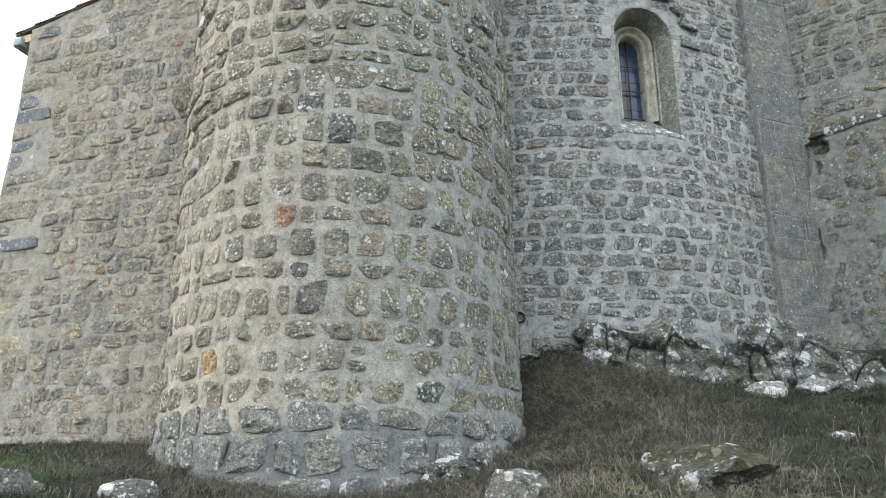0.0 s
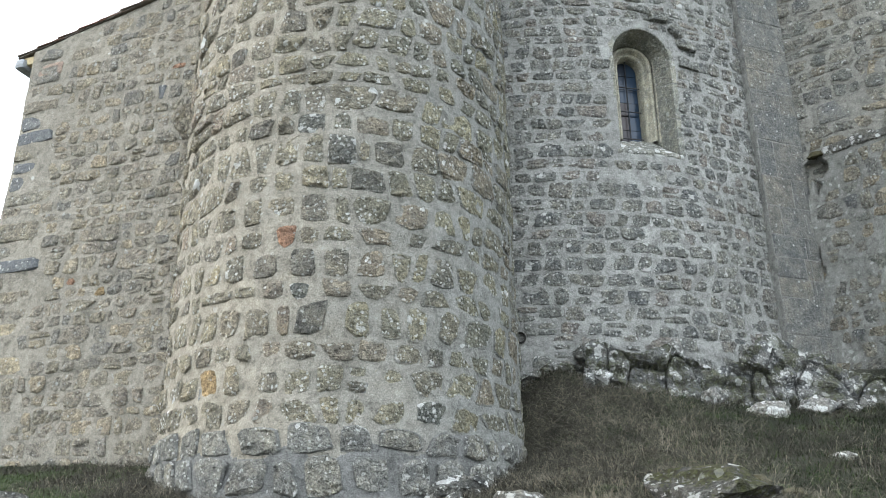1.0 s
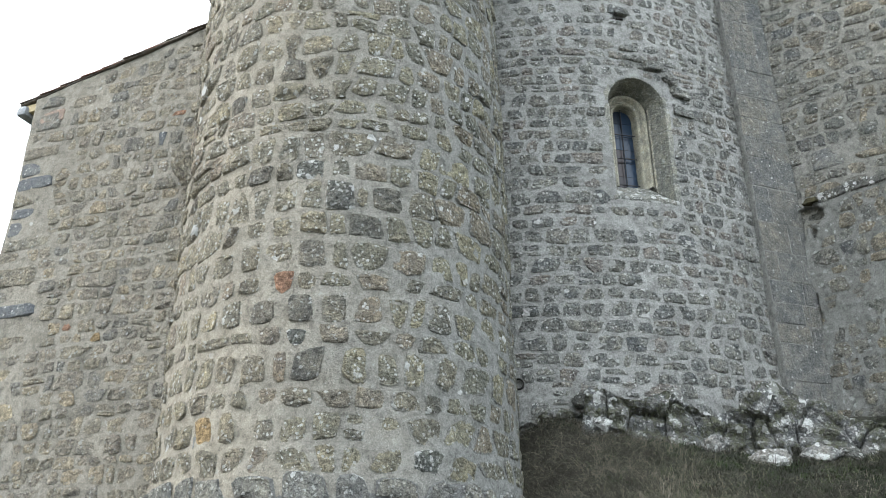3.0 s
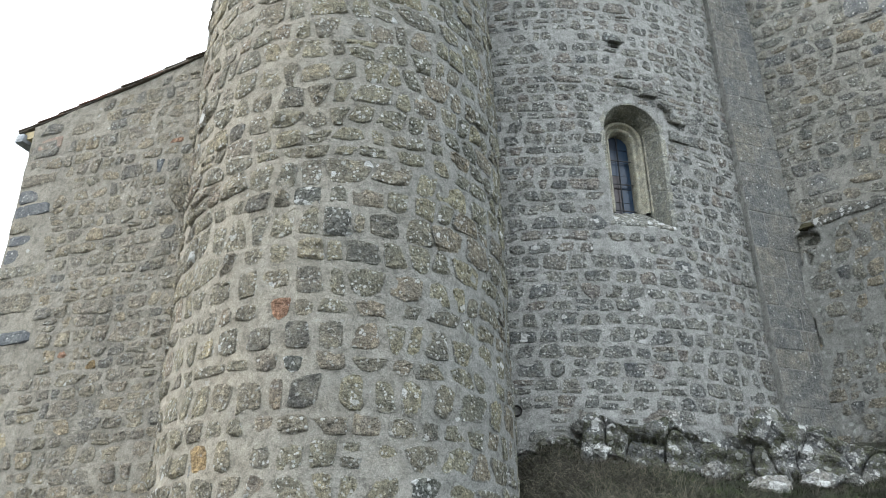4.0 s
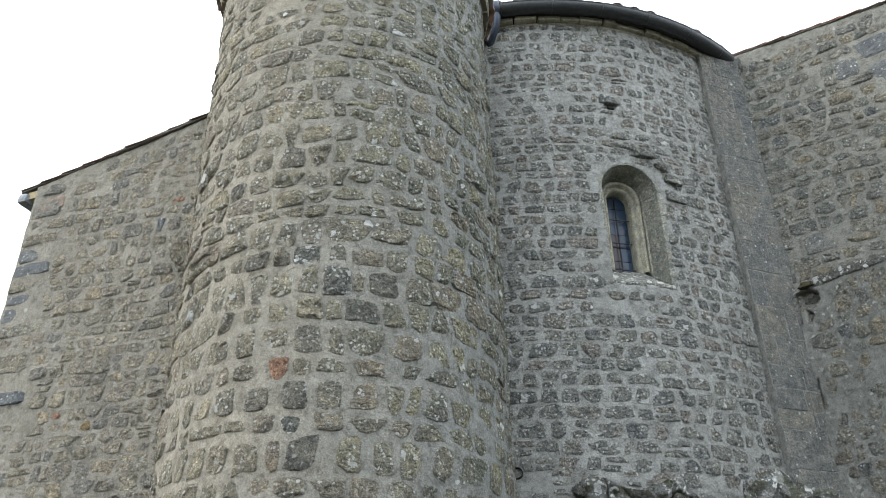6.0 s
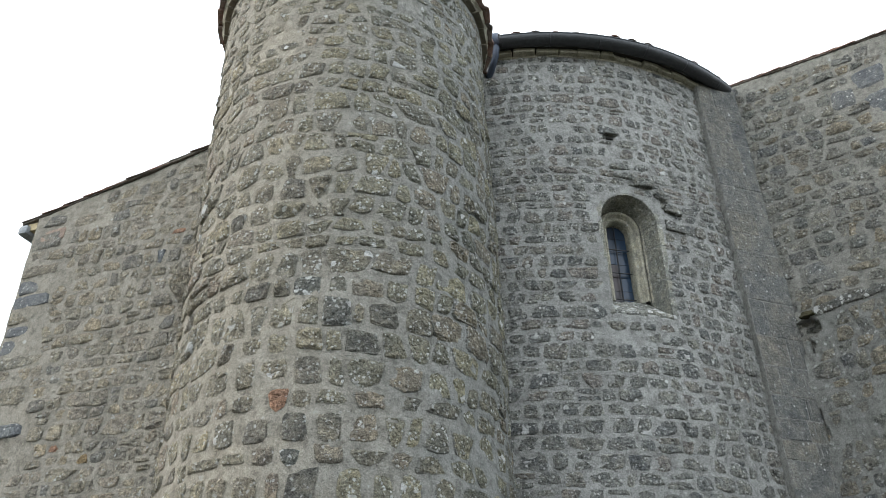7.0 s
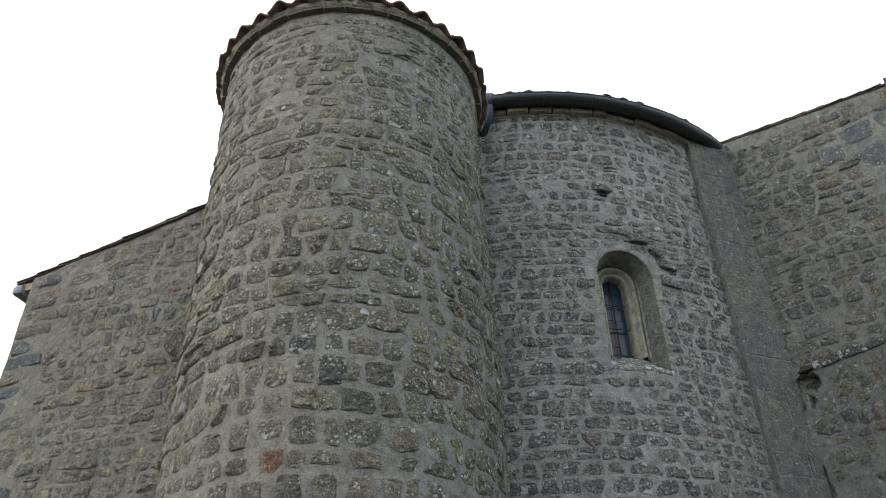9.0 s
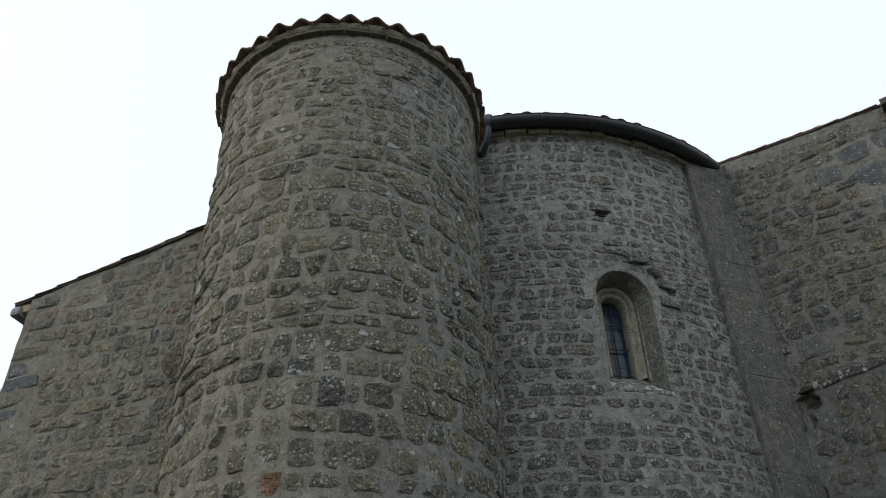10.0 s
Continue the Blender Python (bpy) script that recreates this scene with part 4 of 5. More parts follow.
def build_apse_eaves():
    rng = random.Random(9)
    c = Vector((APSE.x, APSE.y, 0))
    a0, a1 = -math.pi / 2 - 0.85, -math.pi / 2 + 0.72
    z, r = APSE_TOP, APSE_R
    cornice = part("cornice", ring_band("cornice", c, a0, a1, 60, [(r - 0.4, z - 0.03), (r + 0.012, z - 0.03), (r + 0.016, z + 0.0), (r - 0.4, z + 0.0)], CORNICE, False, 0.006, 8), apse, "pale mortar bed under the eaves")
    a = a0
    while a < a1 - 0.03:
        w = rng.uniform(0.18, 0.42)
        th = a + w / 2 / r
        out = Vector((math.cos(th), math.sin(th), 0))
        h = rng.uniform(0.07, 0.11)
        s = part("cornice_slab", box_data("cornice_slab", (w - 0.01, 0.5, h), CORNICE, 0.025, 0.014, int(a * 1000)), cornice)
        s.matrix_basis = frame_matrix(c + out * (r - 0.14 + rng.uniform(-0.02, 0.03)) + Vector((0, 0, z - 0.005 + h / 2)), Vector((-out.y, out.x, 0)), out, Vector((0, 0, 1)))
        a += w / r
    part("soffit", ring_band("soffit", c, a0, a1, 60, [(r - 0.4, z + 0.135), (r + 0.22, z + 0.115), (r + 0.22, z + 0.145), (r - 0.4, z + 0.17)], SOFFIT, False), apse, "dark timber soffit")
    g, gr = r + 0.24, 0.13
    prof = [(g + gr * math.cos(t), z + 0.16 + gr * math.sin(t)) for t in [-math.pi * i / 10 for i in range(11)]]
    prof += [(g + (gr - 0.008) * math.cos(t), z + 0.16 + (gr - 0.008) * math.sin(t)) for t in [-math.pi * (10 - i) / 10 for i in range(11)]]
    gut = tagged(new("gutter", ring_band("gutter", c, a0 + 0.1, a1 + 0.02, 80, prof, GUTTER, False)), "dark half-round metal gutter along the curved eaves", "gutter")
    lip = [(g + gr + 0.006 * math.cos(t), z + 0.163 + 0.009 * math.sin(t)) for t in [2 * math.pi * i / 8 for i in range(8)]]
    part("bead", ring_band("bead", c, a0 + 0.1, a1 + 0.02, 80, lip, GUTTER, False), gut)
    for i in range(9):
        th = a0 + 0.2 + i * 0.165
        out = Vector((math.cos(th), math.sin(th), 0))
        b = part("bracket", ring_band("bracket", c, th, th + 0.006, 1, [(g + (gr + 0.006) * math.cos(t), z + 0.16 + (gr + 0.006) * math.sin(t)) for t in [-math.pi * k / 8 for k in range(9)]] + [(g - gr, z + 0.175), (g + gr, z + 0.175)], GUTTER, False), gut)
    th = -math.pi / 2 - 0.172
    prof2 = [(g + (gr + 0.02) * math.cos(2 * math.pi * k / 14), z + 0.15 + (gr + 0.02) * math.sin(2 * math.pi * k / 14)) for k in range(14)]
    part("outlet", ring_band("outlet", c, th - 0.014, th + 0.014, 3, prof2, BLUE_ZINC, False), gut, "blue-grey gutter outlet")
    tiles = 24
    span = a1 - a0
    roof = part("roof", cone_roof("roof", c, r + 0.2, z + 0.22, 0.36, a0, a1, tiles, TILE), apse, "weathered clay barrel-tile roof")
    tile = barrel("tile", 0.45, 0.105, 0.085, 0.018, TILE, 8, 0.7)
    for i in range(tiles):
        th = a0 + span * (i + 0.5 + rng.uniform(-0.1, 0.1)) / tiles
        out = Vector((math.cos(th), math.sin(th), 0))
        tang = Vector((out.y, -out.x, 0))
        inward = (-out + Vector((0, 0, 0.36))).normalized()
        t = part("tile", tile, roof)
        t.matrix_basis = frame_matrix(c + out * (r + 0.3 + rng.uniform(-0.03, 0.02)) + Vector((0, 0, z + 0.2)), -tang, inward, inward.cross(tang))
    # the outlet at the tower's side
    pipe = bpy.data.curves.new("downpipe", "CURVE")
    pipe.dimensions, pipe.bevel_depth, pipe.bevel_resolution = "3D", 0.055, 4
    sp = pipe.splines.new("POLY")
    pts = [polar(5.5, 9.2, 9.72), polar(5.6, 9.22, 9.58), polar(5.5, 9.27, 9.46), polar(5.2, 9.36, 9.36), polar(4.8, 9.5, 9.27), polar(4.3, 9.7, 9.15), polar(4.2, 9.75, 8.9), polar(4.2, 9.75, 2.4)]
    sp.points.add(len(pts) - 1)
    for q, p in zip(sp.points, pts):
        q.co = (*p, 1)
    ob = new("downpipe", pipe)
    dg = bpy.context.evaluated_depsgraph_get()
    me = bpy.data.meshes.new_from_object(ob.evaluated_get(dg))
    bpy.data.objects.remove(ob)
    me.materials.clear()
    me.materials.append(BLUE_ZINC)
    tagged(new("downpipe", me), "bluish-grey downpipe bent in behind the tower", "pipe")


build_apse_eaves()


# ---------------------------------------------------------------- flat walls
def flat_wall(name, label, flat, u0, u1, z0, top, thick, mortar, step=0.07, holes=()):
    nu, nv = int((u1 - u0) / step), int((top((u0 + u1) / 2) - z0) / step)

    def surface(i, j):
        u = u0 + (u1 - u0) * i / nu
        z = z0 + (top(u) - z0) * j / nv
        p, _, _, n = flat(u, z)
        return p, n

    def keep(i, j):
        u = u0 + (u1 - u0) * (i + 0.5) / nu
        z = z0 + (top(u) - z0) * (j + 0.5) / nv
        return all(((u - a) / c) ** 2 + ((z - b) / d) ** 2 > 1 + 0.5 * noise.noise(Vector((u * 9, z * 9, 1))) for a, b, c, d in holes)
    return tagged(new(name, skin(name, nu, nv, surface, thick, mortar, keep if holes else None)), label, "wall", kind="structure")


L0, L1 = LEFT.u_at(-31.85), -3.4
U = Vector((0, 0, 1))


def left_top(u):
    return EYE + 6.93 + (u + 5.75) * 0.2215


def right_top(u):
    return EYE + 9.83 - (u + 1.6) * 0.078


def box_wall(name, label, a, b, z0, z1, thick, material):
    """A plain straight wall between two places of the plan."""
    d = Vector((b.x - a.x, b.y - a.y, 0))
    me = box_data(name, (d.length, thick, z1 - z0), material, 0)
    ob = tagged(new(name, me), label, "wall", kind="structure")
    d.normalize()
    ob.matrix_basis = frame_matrix(Vector(((a.x + b.x) / 2, (a.y + b.y) / 2, (z0 + z1) / 2)), d, Vector((-d.y, d.x, 0)), U)
    return ob


def tiled_roof(name, label, flat, u0, u1, top, depth, steps, reach, lift):
    """A lean roof over a wall whose top slopes: corrugated slab, with verge tiles in overlapping steps along the edge."""
    rng = random.Random(steps)
    roof = tagged(new(name), label, "roof", kind="structure")
    verts, faces = [], []
    n = 10
    for k in range(n + 1):
        d = -0.02 + depth * k / n
        for u in (u0, u1):
            for dz in (0.0, 0.05):
                verts.append(flat(u, top(u) + lift + dz, False)[0] + flat.n * d)
    for k in range(n):
        a, b = k * 4, k * 4 + 4
        faces += [(a, a + 2, b + 2, b), (a + 1, b + 1, b + 3, a + 3), (a, b, b + 1, a + 1), (a + 2, a + 3, b + 3, b + 2)]
    faces += [(0, 1, 3, 2), (n * 4, n * 4 + 2, n * 4 + 3, n * 4 + 1)]
    part("roof_slab", mesh_of("roof_slab", verts, faces, TILE, False), roof)
    rising = top(u1) > top(u0)
    pitch = (u1 - u0) / steps
    slope = (top(u1) - top(u0)) / (u1 - u0)
    along = (flat.right + U * slope).normalized()
    if not rising:
        along = -along
    tile = barrel("tile", pitch * 1.3, 0.1, 0.082, 0.018, TILE, 6, 0.55)
    for i in range(steps + 1):
        u = u0 + pitch * i if rising else u1 - pitch * i
        for row in range(2):
            p = flat(u, top(u) + lift + 0.028 + rng.uniform(-0.006, 0.006), False)[0] + flat.n * (-reach + 0.1 + row * 0.21 + rng.uniform(-0.015, 0.015))
            t = part("tile", tile, roof)
            y = (along + U * -0.05).normalized()
            x = flat.n if rising else -flat.n
            x = (x - y * x.dot(y)).normalized()
            t.matrix_basis = frame_matrix(p, -x, y, (-x).cross(y))
    return roof


def build_left():
    rng = random.Random(21)
    wall = flat_wall("wall_north", "rubble-stone gable wall with dark quoins and beige mortar", LEFT, L0, L1, 1.6, left_top, 0.6, WALL_MORTAR)
    # quoins at the free corner
    z = EYE + 0.5
    quoins = []
    i = 0
    while z < left_top(L0) - 0.3:
        h = rng.choice((0.2, 0.26, 0.32, 0.22))
        w = rng.uniform(0.55, 0.85) if i % 2 else rng.uniform(0.3, 0.42)
        mat = OCHRE_PALE
        zz = z + h / 2 - EYE
        if 4.3 < zz < 5.25 or 3.05 < zz < 3.4:
            mat = DARK_ASHLAR if i % 3 else WALL_STONE
        elif 3.95 < zz < 4.3:
            mat = PALE_BLOCK
        elif 1.8 < zz < 2.5:
            mat = SAND_BLOCK if i % 2 else WALL_STONE
        elif rng.random() < 0.6:
            mat = WALL_STONE
        quoins.append((L0 + w / 2, z + h / 2, w, h, mat))
        z += h
        i += 1
    blocks = [(-8.03, EYE + 5.99, 0.5, 0.26, PINK_BLOCK), (-7.5, EYE + 6.15, 0.42, 0.2, OCHRE_PALE), (-7.01, EYE + 2.91, 0.24, 0.12, BRICK_RED), (-6.52, EYE + 2.7, 0.36, 0.12, OCHRE),
              (-5.83, EYE + 5.47, 0.34, 0.15, DARK_STONE), (-5.83, EYE + 5.62, 0.24, 0.1, BRICK_RED), (-6.1, EYE + 5.2, 0.38, 0.16, DARK_ASHLAR)]
    taken = quoins + blocks[:2]

    def free(u, v, w, h):
        if v + h / 2 > left_top(u) - 0.05 or u - w / 2 < L0 or (v > left_top(u) - 0.2 and rng.random() < 0.15):
            return False
        return all(abs(u - a) > c / 2 + w * 0.36 or abs(v - b) > d / 2 + h * 0.3 for a, b, c, d, _ in taken)
    st = rubble(rng, L0 + 0.05, L1, EYE + 0.6, EYE + 7.3, (0.14, 0.22), (0.14, 0.34), 0.045, 1.6, 0.1, free, 0.0)
    for u, v, w, h, mat in blocks[2:]:
        f = nearest(st, u, v)
        st.remove(f)
        lay(wall, [f], LEFT, mat, rng, 0.02, (0.006, 0.014), lambda u, v: True)
    lay(wall, st, LEFT, WALL_STONE, rng, 0.003, (0.006, 0.024), lambda u, v: EYE + 0.5 < v < EYE + 5 and u < -5.3)
    for u, v, w, h, mat in taken:
        lay(wall, [field(u, v, w, h)], LEFT, mat, rng, 0.025, (0.006, 0.014), lambda u, v: True, "quoin" if u < -7.8 else "stone", "", True)
    back = LEFT.n * 5.5
    a, b = LEFT(L0, 0, False)[0] + LEFT.n * 0.6 + LEFT.right * 0.3, LEFT(L0, 0, False)[0] + back + LEFT.right * 0.3
    box_wall("wall_north_side", "plain rubble side wall of the chapel", a, b, 1.6, EYE + 6.2, 0.6, WALL_MORTAR)
    tiled_roof("roof_1", "low tiled roof with red-brown verge tiles", LEFT, L0 - 0.28, -4.6, left_top, 6.0, 12, 0.05, 0.012)
    # eaves corner: boxed timber and the end of a zinc gutter
    corner = LEFT(L0, left_top(L0), False)[0]
    ob = tagged(new("gutter", box_data("gutter", (0.17, 5.6, 0.15), ZINC, 0.05)), "grey zinc gutter end at the chapel eaves", "gutter")
    ob.matrix_basis = frame_matrix(corner - LEFT.right * 0.23 + LEFT.n * 2.76 - U * 0.14, LEFT.right, LEFT.n, U)
    ob = tagged(new("fascia", box_data("fascia", (0.2, 5.4, 0.12), WOOD, 0.004)), "pale timber board under the eaves", "board")
    ob.matrix_basis = frame_matrix(corner - LEFT.right * 0.1 + LEFT.n * 2.72 - U * 0.09, LEFT.right, LEFT.n, U)


PALE_BLOCK = stone_material("pale_block", [(0.34, 0.315, 0.26), (0.3, 0.28, 0.23)], 0.1, patch=0.3)
SAND_BLOCK = stone_material("sandstone_block", [(0.296, 0.255, 0.178), (0.274, 0.237, 0.167)], 0.1, relief=0.6, patch=0.3, mottle=0.8)
PINK_BLOCK = stone_material("pink_sandstone", [(0.27, 0.205, 0.165), (0.25, 0.19, 0.15)], 0.1, relief=0.4, patch=0.3, mottle=0.5)
build_left()


def build_right():
    rng = random.Random(31)
    u0, u1 = RIGHT.u_at(21), RIGHT.u_at(42.5)
    wall = flat_wall("wall_south", "rubble-stone nave wall with mixed grey and brown blocks", RIGHT, u0, u1, 2.6, right_top, 0.7, RIGHT_MORTAR)
    blocks = [(0.32, EYE + 8.95, 0.5, 0.42), (0.42, EYE + 8.38, 0.6, 0.5), (-0.14, EYE + 8.72, 0.38, 0.4), (0.82, EYE + 9.0, 0.46, 0.4), (1.0, EYE + 8.5, 0.46, 0.46), (0.55, EYE + 7.85, 0.4, 0.34), (1.05, EYE + 7.95, 0.44, 0.4), (-1.15, EYE + 5.86, 0.55, 0.36)]

    def free(u, v, w, h):
        if v + h / 2 > right_top(u) - 0.03 or (v > right_top(u) - 0.25 and rng.random() < 0.2):
            return False
        return all(abs(u - a) > c / 2 + w * 0.22 or abs(v - b) > d / 2 + h * 0.22 for a, b, c, d in blocks)
    st = rubble(rng, u0, u1, EYE + 1.7, EYE + 10, (0.15, 0.25), (0.17, 0.4), 0.05, 1.8, 0.1, free)
    lay(wall, st, RIGHT, RIGHT_STONE, rng, 0.004, (0.006, 0.026), lambda u, v: v > EYE + 4.8 and u > -1.8)
    for b in blocks:
        lay(wall, [field(*b)], RIGHT, DARK_ASHLAR if b[1] > EYE + 7 else ASHLAR, rng, 0.012, (0.022, 0.03), lambda u, v: True, "stone", "large dark dressed block", True)
    tiled_roof("roof_2", "low tiled nave roof with weathered verge tiles", RIGHT, u0 + 0.5, u1, right_top, 7.0, 13, 0.05, 0.01)
    a, b = RIGHT(u1 - 0.3, 0, False)[0] + RIGHT.n * 0.7, RIGHT(u1 - 0.3, 0, False)[0] + RIGHT.n * 7
    box_wall("wall_south_side", "plain rubble side wall of the nave", a, b, 2.6, EYE + 9.5, 0.6, RIGHT_MORTAR)
    # end of a timber under the verge
    ob = tagged(new("purlin", box_data("purlin", (0.14, 0.5, 0.12), SOFFIT, 0.008)), "dark timber purlin end under the verge", "beam")
    uu = RIGHT.u_at(40.1)
    ob.matrix_basis = frame_matrix(RIGHT(uu, right_top(uu) - 0.1, False)[0] - RIGHT.n * 0.02, RIGHT.right, RIGHT.n, U)


build_right()


def build_pilaster():
    rng = random.Random(41)
    pil = thing("pilaster", "flat dressed-stone pilaster between apse and nave", "pilaster")
    z0, z1 = EYE + 1.6, APSE_TOP + 0.12
    core = part("core", box_data("core", (PIL_W, z1 - z0, 0.6), ASHLAR_MORTAR, 0.012), pil)
    p = on_pilaster(PIL_W / 2, (z0 + z1) / 2)[0]
    core.matrix_basis = frame_matrix(p - PIL_OUT * 0.3005, PIL_RIGHT, U, PIL_OUT)
    z = z0
    k = 0
    while z < z1 - 0.1:
        h = min(rng.uniform(0.26, 0.62), z1 - z)
        cuts = [0.0, PIL_W] if rng.random() < 0.2 else [0.0, PIL_W * rng.uniform(0.28, 0.78), PIL_W]
        for a, b in zip(cuts, cuts[1:]):
            me = box_data("block", (b - a - 0.016, h - 0.014, 0.09), ASHLAR, 0.009, 0.007, k)
            q = part("block", me, core)
            q.matrix_basis = Matrix.Translation(((a + b) / 2 - PIL_W / 2, z + h / 2 - (z0 + z1) / 2, 0.2595 + rng.uniform(0, 0.004)))
            k += 1
        if rng.random() < 0.75:
            long = h * rng.uniform(0.5, 0.9)
            q = part("mortar_seam", box_data("mortar_seam", (0.016, long, 0.01), ASHLAR_MORTAR, 0.003, 0.003, k), core, "pale mortar seam")
            q.matrix_basis = Matrix.Translation((PIL_W * rng.uniform(-0.05, 0.42), z + h / 2 - (z0 + z1) / 2, 0.311))
        z += h


ASHLAR_MORTAR = mortar_material("pale_joint_mortar", (0.33, 0.325, 0.3), (0.27, 0.265, 0.245))
build_pilaster()


def build_far_sides():
    """Plain walls and a roof that close the church behind what is seen."""
    a = LEFT(L0, 0, False)[0] + LEFT.n * 5.7
    b = Vector((0.6, 15.2, 0))
    c = RIGHT(RIGHT.u_at(42.5) - 0.3, 0, False)[0] + RIGHT.n * 7.0
    d = Vector((3.0, 20.5, 0))
    box_wall("wall_rear_1", "plain rubble wall closing the chapel", a, b, 1.6, EYE + 6.4, 0.5, WALL_MORTAR)
    box_wall("wall_rear_2", "plain rubble wall closing the nave", d, c, 1.6, EYE + 9.4, 0.5, RIGHT_MORTAR)
    box_wall("wall_rear_3", "plain rubble wall of the nave", b, d, 1.6, EYE + 9.4, 0.5, RIGHT_MORTAR)


build_far_sides()


def build_stub():
    rng = random.Random(51)
    u0, u1 = STUB.u_at(26.3), STUB.u_at(46)
    holes = [(-4.95, EYE + 3.68, 0.075, 0.12), (-4.91, EYE + 3.48, 0.045, 0.12), (-4.8, EYE + 4.96, 0.24, 0.16), (-4.93, EYE + 4.8, 0.07, 0.2), (-4.78, EYE + 4.7, 0.05, 0.12)]

    def top(u):
        return EYE + 5.17 + 0.05 * noise.noise(Vector((u * 2.2, 5, 0))) + 0.03 * noise.noise(Vector((u * 7, 2, 0)))
    wall = flat_wall("wall_stub", "ruined low stone wall with lichen built against the nave", STUB, u0, u1, 2.4, top, 1.1, STUB_RENDER, 0.035, holes)

    def free(u, v, w, h):
        if v + h / 2 > top(u) - 0.02:
            return False
        if any(abs(u - a) < c + w / 2 and abs(v - b) < d + h / 2 for a, b, c, d in holes):
            return False
        return not (u < u0 + 0.55 + 0.25 * noise.noise(Vector((v * 1.3, 0, 0))) and rng.random() < 0.12)
    st = rubble(rng, u0, u1, EYE + 1.6, EYE + 5.3, (0.16, 0.26), (0.16, 0.36), 0.05, 1.4, 0.12, free, 0.04)
    lay(wall, st, STUB, RIGHT_STONE, rng, 0.004, (0.006, 0.026), lambda u, v: u < -3)
    # near-black lumps added deep in the broken holes to stand for their shade
    for uu, zz, ww, hh in ((-4.8, 4.85, 0.8, 0.6), (-4.9, 3.58, 0.5, 0.6)):
        core = part("hole_shade", rock_data("hole_shade", (ww / 2, hh / 2, 0.1), int(zz * 10), HOLLOW, 2), wall, "dark lump standing for the shade deep in the wall's hole")
        core.matrix_basis = frame_matrix(STUB(uu, EYE + zz, False)[0] + STUB.n * 0.3, STUB.right, U, -STUB.n)
    # coping stones along the top
    u, k = u0 + 0.35, 0
    while u < u1:
        w = rng.uniform(0.25, 0.5)
        q = part("coping_stone", box_data("coping_stone", (w, 0.14, 0.5), ROCK, 0.03, 0.025, k), wall)
        q.matrix_basis = frame_matrix(STUB(u + w / 2, top(u) + 0.0, False)[0] + STUB.n * 0.23, STUB.right, U, -STUB.n)
        u += w
        k += 1
    q = tagged(new("moss_clump", rock_data("moss_clump", (0.2, 0.12, 0.06), 77, MOSS_BROWN, 3)), "dark green moss hanging over the broken wall end", "moss")
    q.matrix_basis = frame_matrix(STUB(-4.72, EYE + 5.16)[0] - STUB.n * 0.02, STUB.right, STUB.n, U)


build_stub()


# ---------------------------------------------------------------- rocks
def rock(az, d, size, seed, rise=0.0, turn=0.0, lean=0.0, label="grey outcrop rock spotted with white lichen", material=None, name="rock"):
    p = polar(az, d)
    z = ground_z(p.x, p.y)
    ob = new(name, rock_data(name, size, seed, material or ROCK))
    ob.matrix_basis = pose(p.x, p.y, z + rise * size[2], lean, 0, turn - az)
    return tagged(ob, label, "rock", "rock outcrop at the church foot")


def build_ledge(label, a0, a1, front, depth, height, seed, material, n=260):
    """An outcrop along the foot of the apse: broken blocks and beds of rock, cracked apart.
    front(az): distance of its foot; height(az): rise of its top over the ground there."""
    rows = 46
    verts, faces = [], []
    for i in range(n + 1):
        az = a0 + (a1 - a0) * i / n
        fade = smooth_step(0, 0.06, i / n) * smooth_step(1.0, 0.94, i / n)
        foot = polar(az, front(az))
        ground = ground_z(foot.x, foot.y)
        for j in range(rows + 1):
            v = j / rows
            rise = smooth_step(0.0, 0.5, v)
            d = front(az) + depth * (0.1 * min(1, v / 0.5) + 0.9 * max(0.0, v - 0.5) / 0.5)
            p = polar(az, d)
            q = Vector((p.x * 2.2, p.y * 2.2, v * 1.6)) + Vector((seed, 0, 0))
            q += 0.3 * noise.noise_vector(q * 1.3)
            dist, cells = noise.voronoi(Vector((q.x, q.y, q.z * 1.5)))
            block = noise.noise(cells[0] * 5.3 + Vector((seed, 1, 2)))
            crack = 1 - smooth_step(0.0, 0.07, dist[1] - dist[0])
            fine = 0.025 * noise.noise(q * 4) + 0.018 * noise.noise(q * 9)
            h = height(az) * fade * rise * (1 + 0.16 * block)
            push = (0.2 * block + fine - 0.05 * crack) * fade * smooth_step(0, 0.12, v)
            bed = 0.025 * math.sin(h * 30 + 5 * noise.noise(q * 0.6)) * fade * smooth_step(1.0, 0.5, v)
            p = polar(az, d - push - bed)
            verts.append((p.x, p.y, ground - 0.12 + (h + 0.12) * smooth_step(0.0, 0.1, v) + (fine - 0.03 * crack) * rise * fade))
    w = rows + 1
    for i in range(n):
        for j in range(rows):
            a = i * w + j
            faces.append((a, a + w, a + w + 1, a + 1))
    ob = tagged(new("rock_ledge", mesh_of("rock_ledge", verts, faces, material, False)), label, "rock", "rock outcrop at the church foot")
    return ob


